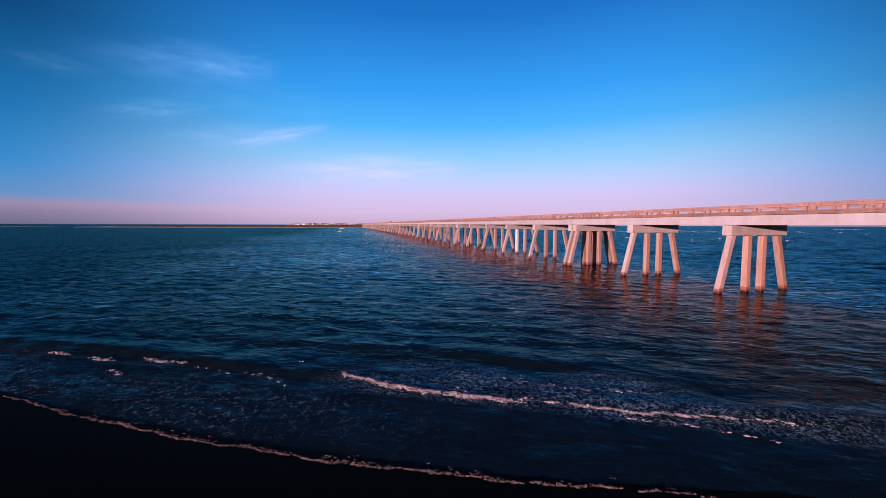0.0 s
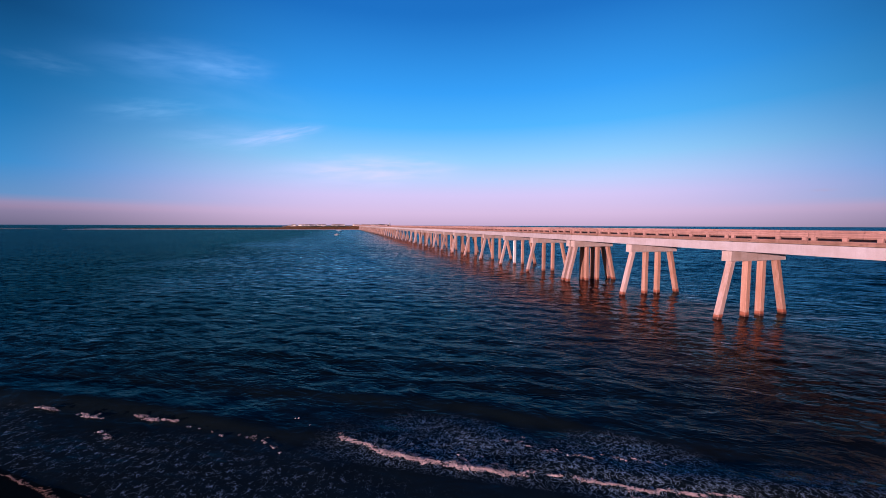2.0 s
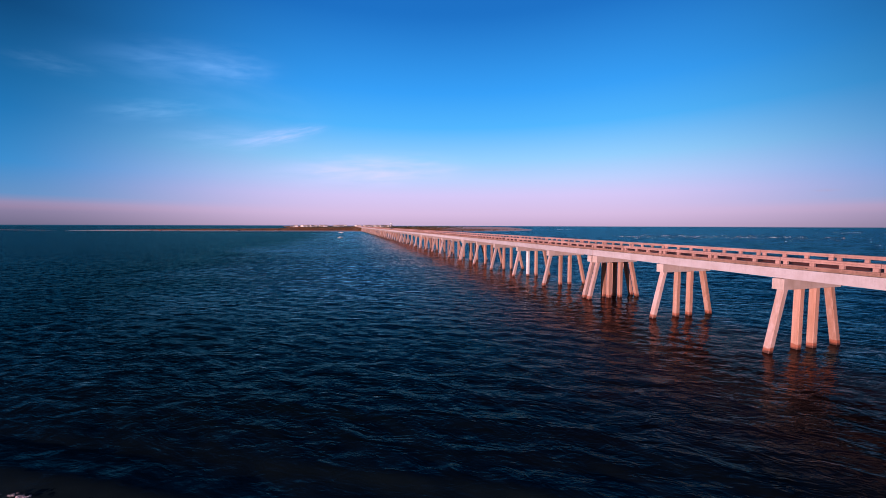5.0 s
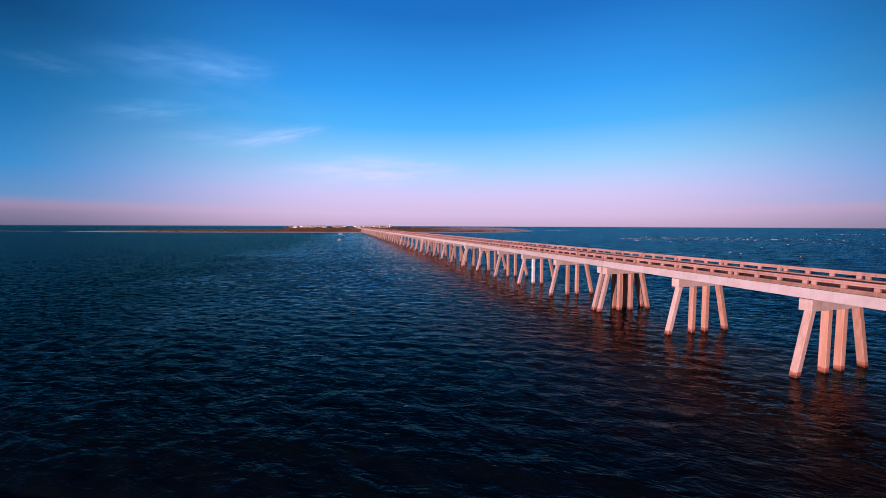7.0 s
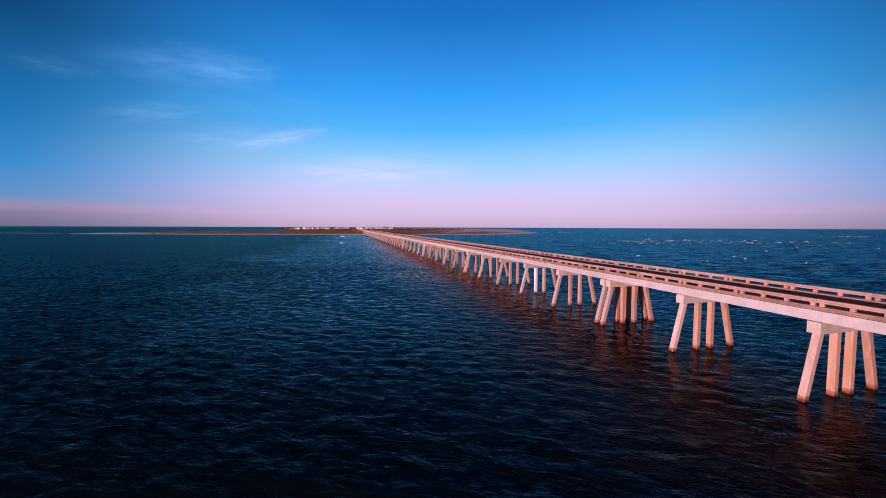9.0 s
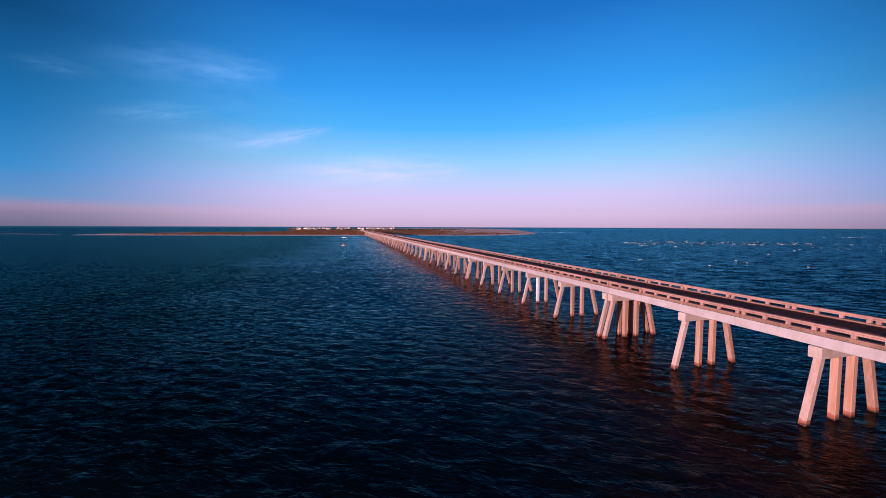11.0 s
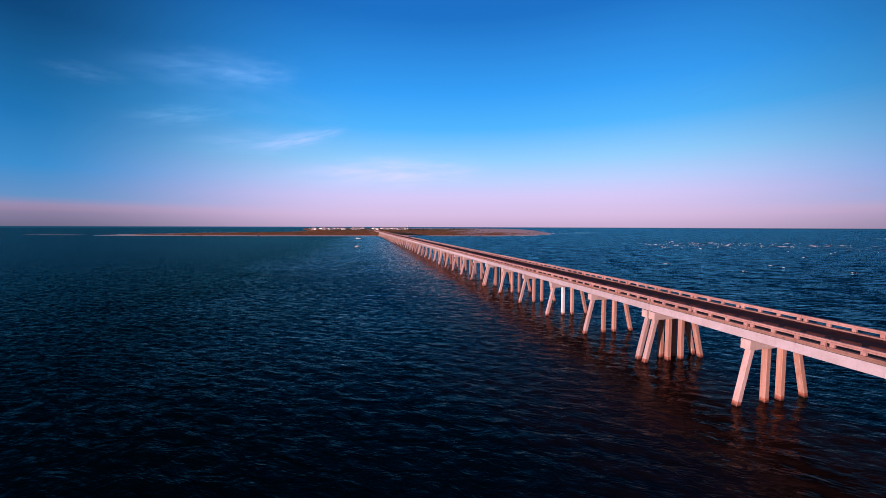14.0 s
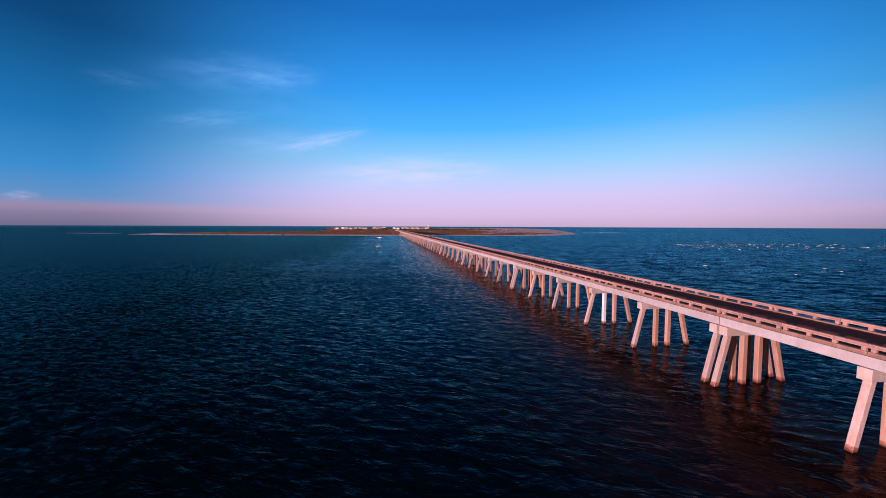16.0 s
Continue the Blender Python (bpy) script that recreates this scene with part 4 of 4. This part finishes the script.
def make_mast(x, y, h):
    t = thing("mast", "slender steel lattice mast behind the houses", "mast", pose(x, y, ground_z(x, y)))
    for i in range(3):
        a = i * 2.094
        bm = bmesh.new()
        loft(bm, [ring(0.16, -1, 6, 1.6 * math.cos(a), 1.6 * math.sin(a)), ring(0.12, h, 6, 0.5 * math.cos(a), 0.5 * math.sin(a))])
        part("mast_leg", bm, STEEL, t)
    for z in np.arange(2, h, 3.0):
        r = 1.6 - 1.1 * z / h
        bm = bmesh.new()
        loft(bm, [ring(r + 0.1, z, 3), ring(r + 0.1, z + 0.25, 3)])
        part("brace", bm, STEEL, t)


make_mast(180, 2900, 30)

# ---- vehicles and boats ----


def make_car(name, paint, label, tall=False):
    c = thing(name, label, "car")
    L, W, H = (5.4, 1.95, 1.95) if tall else (4.6, 1.8, 1.5)
    mid = H * 0.55
    bm = bmesh.new()
    sect = [(-L / 2, 0.42, mid * 0.85), (-L / 2 + 0.15, 0.28, mid), (L / 2 - 0.9, 0.28, mid), (L / 2 - 0.1, 0.30, mid * 0.88), (L / 2, 0.42, mid * 0.7)]
    loft(bm, [[(-W / 2, y, a), (W / 2, y, a), (W / 2, y, b - 0.1), (W / 2 - 0.12, y, b), (-W / 2 + 0.12, y, b), (-W / 2, y, b - 0.1)] for y, a, b in sect])
    body = part("body", bm, paint, c)
    bm = bmesh.new()
    y0, y1 = (-L / 2 + 0.2, L / 2 - 1.6) if tall else (-L / 2 + 0.7, L / 2 - 1.5)
    loft(bm, [[(-W / 2 + 0.08, y, mid - 0.02), (W / 2 - 0.08, y, mid - 0.02), (W / 2 - 0.25, y + k, H), (-W / 2 + 0.25, y + k, H)] for y, k in ((y0, 0.25), (y1, -0.6))])
    cab = part("cabin", bm, paint, c)
    for sx in (-1, 1):
        bm = block(bmesh.new(), sx * (W / 2 - 0.14) - 0.02, sx * (W / 2 - 0.14) + 0.02, y0 + 0.5, y1 - 0.7, mid + 0.08, H - 0.14)
        part("side_window", bm, GLASS, cab)
    part("windscreen", block(bmesh.new(), -W / 2 + 0.3, W / 2 - 0.3, y1 - 0.42, y1 - 0.22, mid + 0.06, H - 0.2), GLASS, cab)
    part("rear_window", block(bmesh.new(), -W / 2 + 0.3, W / 2 - 0.3, y0 + 0.02, y0 + 0.16, mid + 0.1, H - 0.2), GLASS, cab)
    for sx in (-1, 1):
        for y in (-L / 2 + 0.85, L / 2 - 0.85):
            bm = bmesh.new()
            n = 14
            loft(bm, [[(sx * (W / 2 - 0.12) + dx, y + r * math.cos(6.2832 * i / n), 0.34 + r * math.sin(6.2832 * i / n)) for i in range(n)] for dx, r in ((-0.11, 0.3), (-0.09, 0.34), (0.09, 0.34), (0.11, 0.3))])
            wh = part("wheel", bm, RUBBER, c)
            bm = bmesh.new()
            loft(bm, [[(sx * (W / 2 - 0.12) + dx, y + r * math.cos(6.2832 * i / n), 0.34 + r * math.sin(6.2832 * i / n)) for i in range(n)] for dx, r in ((-0.12, 0.19), (0.12, 0.19))])
            part("rim", bm, STEEL, wh)
        part("tail_light", block(bmesh.new(), sx * (W / 2 - 0.2) - 0.12, sx * (W / 2 - 0.2) + 0.12, -L / 2 - 0.012, -L / 2 + 0.1, mid * 0.66, mid * 0.8), CARRED, body)
    return c


dark_car = make_car("pickup_truck", CARDARK, "dark pickup truck on the bridge roadway", True)
dark_car.matrix_basis = pose(1.8, 23.5 * SPAN, 10.785, 0, 0, 0)
beach_cars = [make_car("parked_car", CARDARK, "dark car parked on the far beach", True),
              make_car("parked_car", CARWHITE, "white car parked on the far beach"),
              make_car("parked_car", CARRED, "red car parked on the far beach", True)]
for c in beach_cars:
    tagged(c, group="cars on the far beach")
car_x = [-655, -560, -505, -480, -440, -330, -300, -215, 190, 232, 262, 300, 355, 395, 505]
seen = set()
for i, x in enumerate(car_x):
    y = 880.0
    while ground_z(x, y) < 0.45 and y < 1400:
        y += 2.0
    y += (i % 3) * 3.0
    ob = beach_cars[(0, 1, 0, 2, 0, 1)[i % 6]]
    m = pose(x, y, ground_z(x, y), 0, 0, 90 + (i * 37) % 60)
    if ob.name in seen:
        copy_thing(ob, m)
    else:
        seen.add(ob.name)
        ob.matrix_basis = m


def make_boat(m, L, label, roof):
    b = thing("motor_boat", label, "boat", m, group="boats in the pass")
    bm = bmesh.new()
    rings = []
    for f, wd, zk, zs in ((0, 0.9, -0.25, 0.75), (0.3, 1.0, -0.35, 0.78), (0.6, 0.92, -0.3, 0.9), (0.85, 0.5, -0.1, 1.1), (1.0, 0.05, 0.4, 1.25)):
        x = -L / 2 + L * f
        w = wd * L * 0.17
        rings.append([(x, 0, zk), (x, w * 0.75, zk + 0.25), (x, w, zs), (x, w * 0.9, zs), (x, -w * 0.9, zs), (x, -w, zs), (x, -w * 0.75, zk + 0.25)])
    loft(bm, rings)
    part("hull", bm, WHITE, b)
    part("console", block(bmesh.new(), -L * 0.1, L * 0.05, -0.45, 0.45, 0.7, 1.75, 0.08), CREAM, b)
    part("canopy", block(bmesh.new(), -L * 0.24, L * 0.14, -0.85, 0.85, 2.45, 2.56, 0.04), roof, b)
    for x in (-L * 0.22, L * 0.12):
        for y in (-0.8, 0.8):
            bm = bmesh.new()
            loft(bm, [ring(0.03, 0.7, 6, x, y), ring(0.03, 2.46, 6, x, y)])
            part("canopy_post", bm, STEEL, b)
    part("outboard_motor", block(bmesh.new(), -L / 2 - 0.55, -L / 2 - 0.02, -0.25, 0.25, -0.3, 1.15, 0.1), CARDARK, b)


make_boat(pose(-58, 428, 0.05, 0, 0, 8), 6.0, "white motor boat with a dark red canopy in the pass", CARRED)
make_boat(pose(-57, 738, 0.05, 0, 0, -12), 9.0, "larger white motor boat anchored off the island", WHITE)

# ---- white water over the shoals ----


def make_whitecaps():
    """Breaking crests over the shoals: a low turbid wave with foam torn along its top."""
    rng = random.Random(9)
    verts, faces, slots = [], [], []

    def ridge(x, y, L, w, h, turn, slot, lift=0.0):
        n = 11
        base = len(verts)
        ca, sa = math.cos(turn), math.sin(turn)
        bow = rng.uniform(-0.5, 0.5) * w
        for i in range(n):
            f = i / (n - 1)
            k = math.sin(math.pi * f) ** 0.7 * rng.uniform(0.55, 1.1)
            u = (f - 0.5) * L + rng.uniform(-0.05, 0.05) * L
            off = rng.uniform(-0.35, 0.35) * w + bow * (2 * f - 1) ** 2
            for v, z in ((-0.5, -0.12), (-0.12, h * rng.uniform(0.6, 1.1) * k), (0.2, h * rng.uniform(0.5, 1.0) * k), (0.6, -0.12)):
                vv = v * w * k + off
                verts.append((x + u * ca - vv * sa, y + u * sa + vv * ca, z + lift))
        for i in range(n - 1):
            for j in range(3):
                a = base + i * 4 + j
                faces.append((a, a + 4, a + 5, a + 1))
                slots.append(slot)

    def breaker(x, y, L, turn, h=0.3):
        ridge(x, y, L * rng.uniform(1.4, 2.4), rng.uniform(1.0, 1.8), h, turn, 1)
        for _ in range(rng.randint(1, 3)):
            d = rng.uniform(-0.45, 0.45) * L
            ridge(x + d * math.cos(turn) - 0.25, y + d * math.sin(turn) - 0.25, L * rng.uniform(0.25, 0.7), rng.uniform(0.3, 0.8), h * rng.uniform(0.4, 0.8), turn + rng.uniform(-0.2, 0.2), 0, h * 0.55)

    # the main shoal: clusters of breakers along a curved bank
    for i in range(52):
        f = rng.random()
        spread = rng.gauss(0, 52)
        cx, cy = 380 + 215 * f + 0.75 * spread, 445 - 150 * f + 30 * math.sin(3.0 * f) + 0.65 * spread
        for _ in range(rng.choice((1, 1, 2, 2, 3, 4))):
            breaker(cx + rng.gauss(0, 9), cy + rng.gauss(0, 12), 0.9 + 6.0 * rng.random() ** 2.5, rng.uniform(-0.95, -0.35), rng.uniform(0.18, 0.42))
    for i in range(30):
        a, d = radians(rng.uniform(50, 69)), rng.uniform(470, 830)
        breaker(-58 + d * math.sin(a), -28 + d * math.cos(a), rng.uniform(0.8, 1.8), rng.uniform(-0.9, -0.4), rng.uniform(0.1, 0.2))
    for i in range(110):
        f = rng.random()
        ridge(345 + 240 * f + rng.gauss(0, 40), 395 - 110 * f + rng.gauss(0, 45), rng.uniform(3, 8), rng.uniform(1.0, 1.8), rng.uniform(0.08, 0.2), rng.uniform(-0.9, -0.4), 1)
    # surf far out and off the island's point
    for i in range(12):
        breaker(1080 + 170 * rng.random(), 550 + 70 * rng.random(), rng.uniform(3, 8), rng.uniform(-0.8, -0.5), 0.4)
    for i in range(44):
        f = rng.random()
        x, y = 690 + 260 * f + rng.uniform(-30, 30), 1290 + 120 * f + rng.uniform(-60, 60)
        ridge(x, y, rng.uniform(4, 12), 1.5, rng.uniform(0.2, 0.5), rng.uniform(-0.4, 0.4), 0)
    # single crests on open water
    for x, y in ((155, 141), (205, 163), (196, 150), (207, 122), (148, 188), (381, 235), (300, 205)):
        breaker(x, y, rng.uniform(1.8, 3.0), -0.6, 0.3)
    me = bpy.data.meshes.new("whitecaps")
    me.from_pydata(verts, [], faces)
    me.materials.append(SPRAY)
    me.materials.append(TURBID)
    me.polygons.foreach_set("material_index", slots)
    tagged(new("whitecaps", me), "white breaking wave crests over the offshore shoals", "waves", kind="stuff")


make_whitecaps()
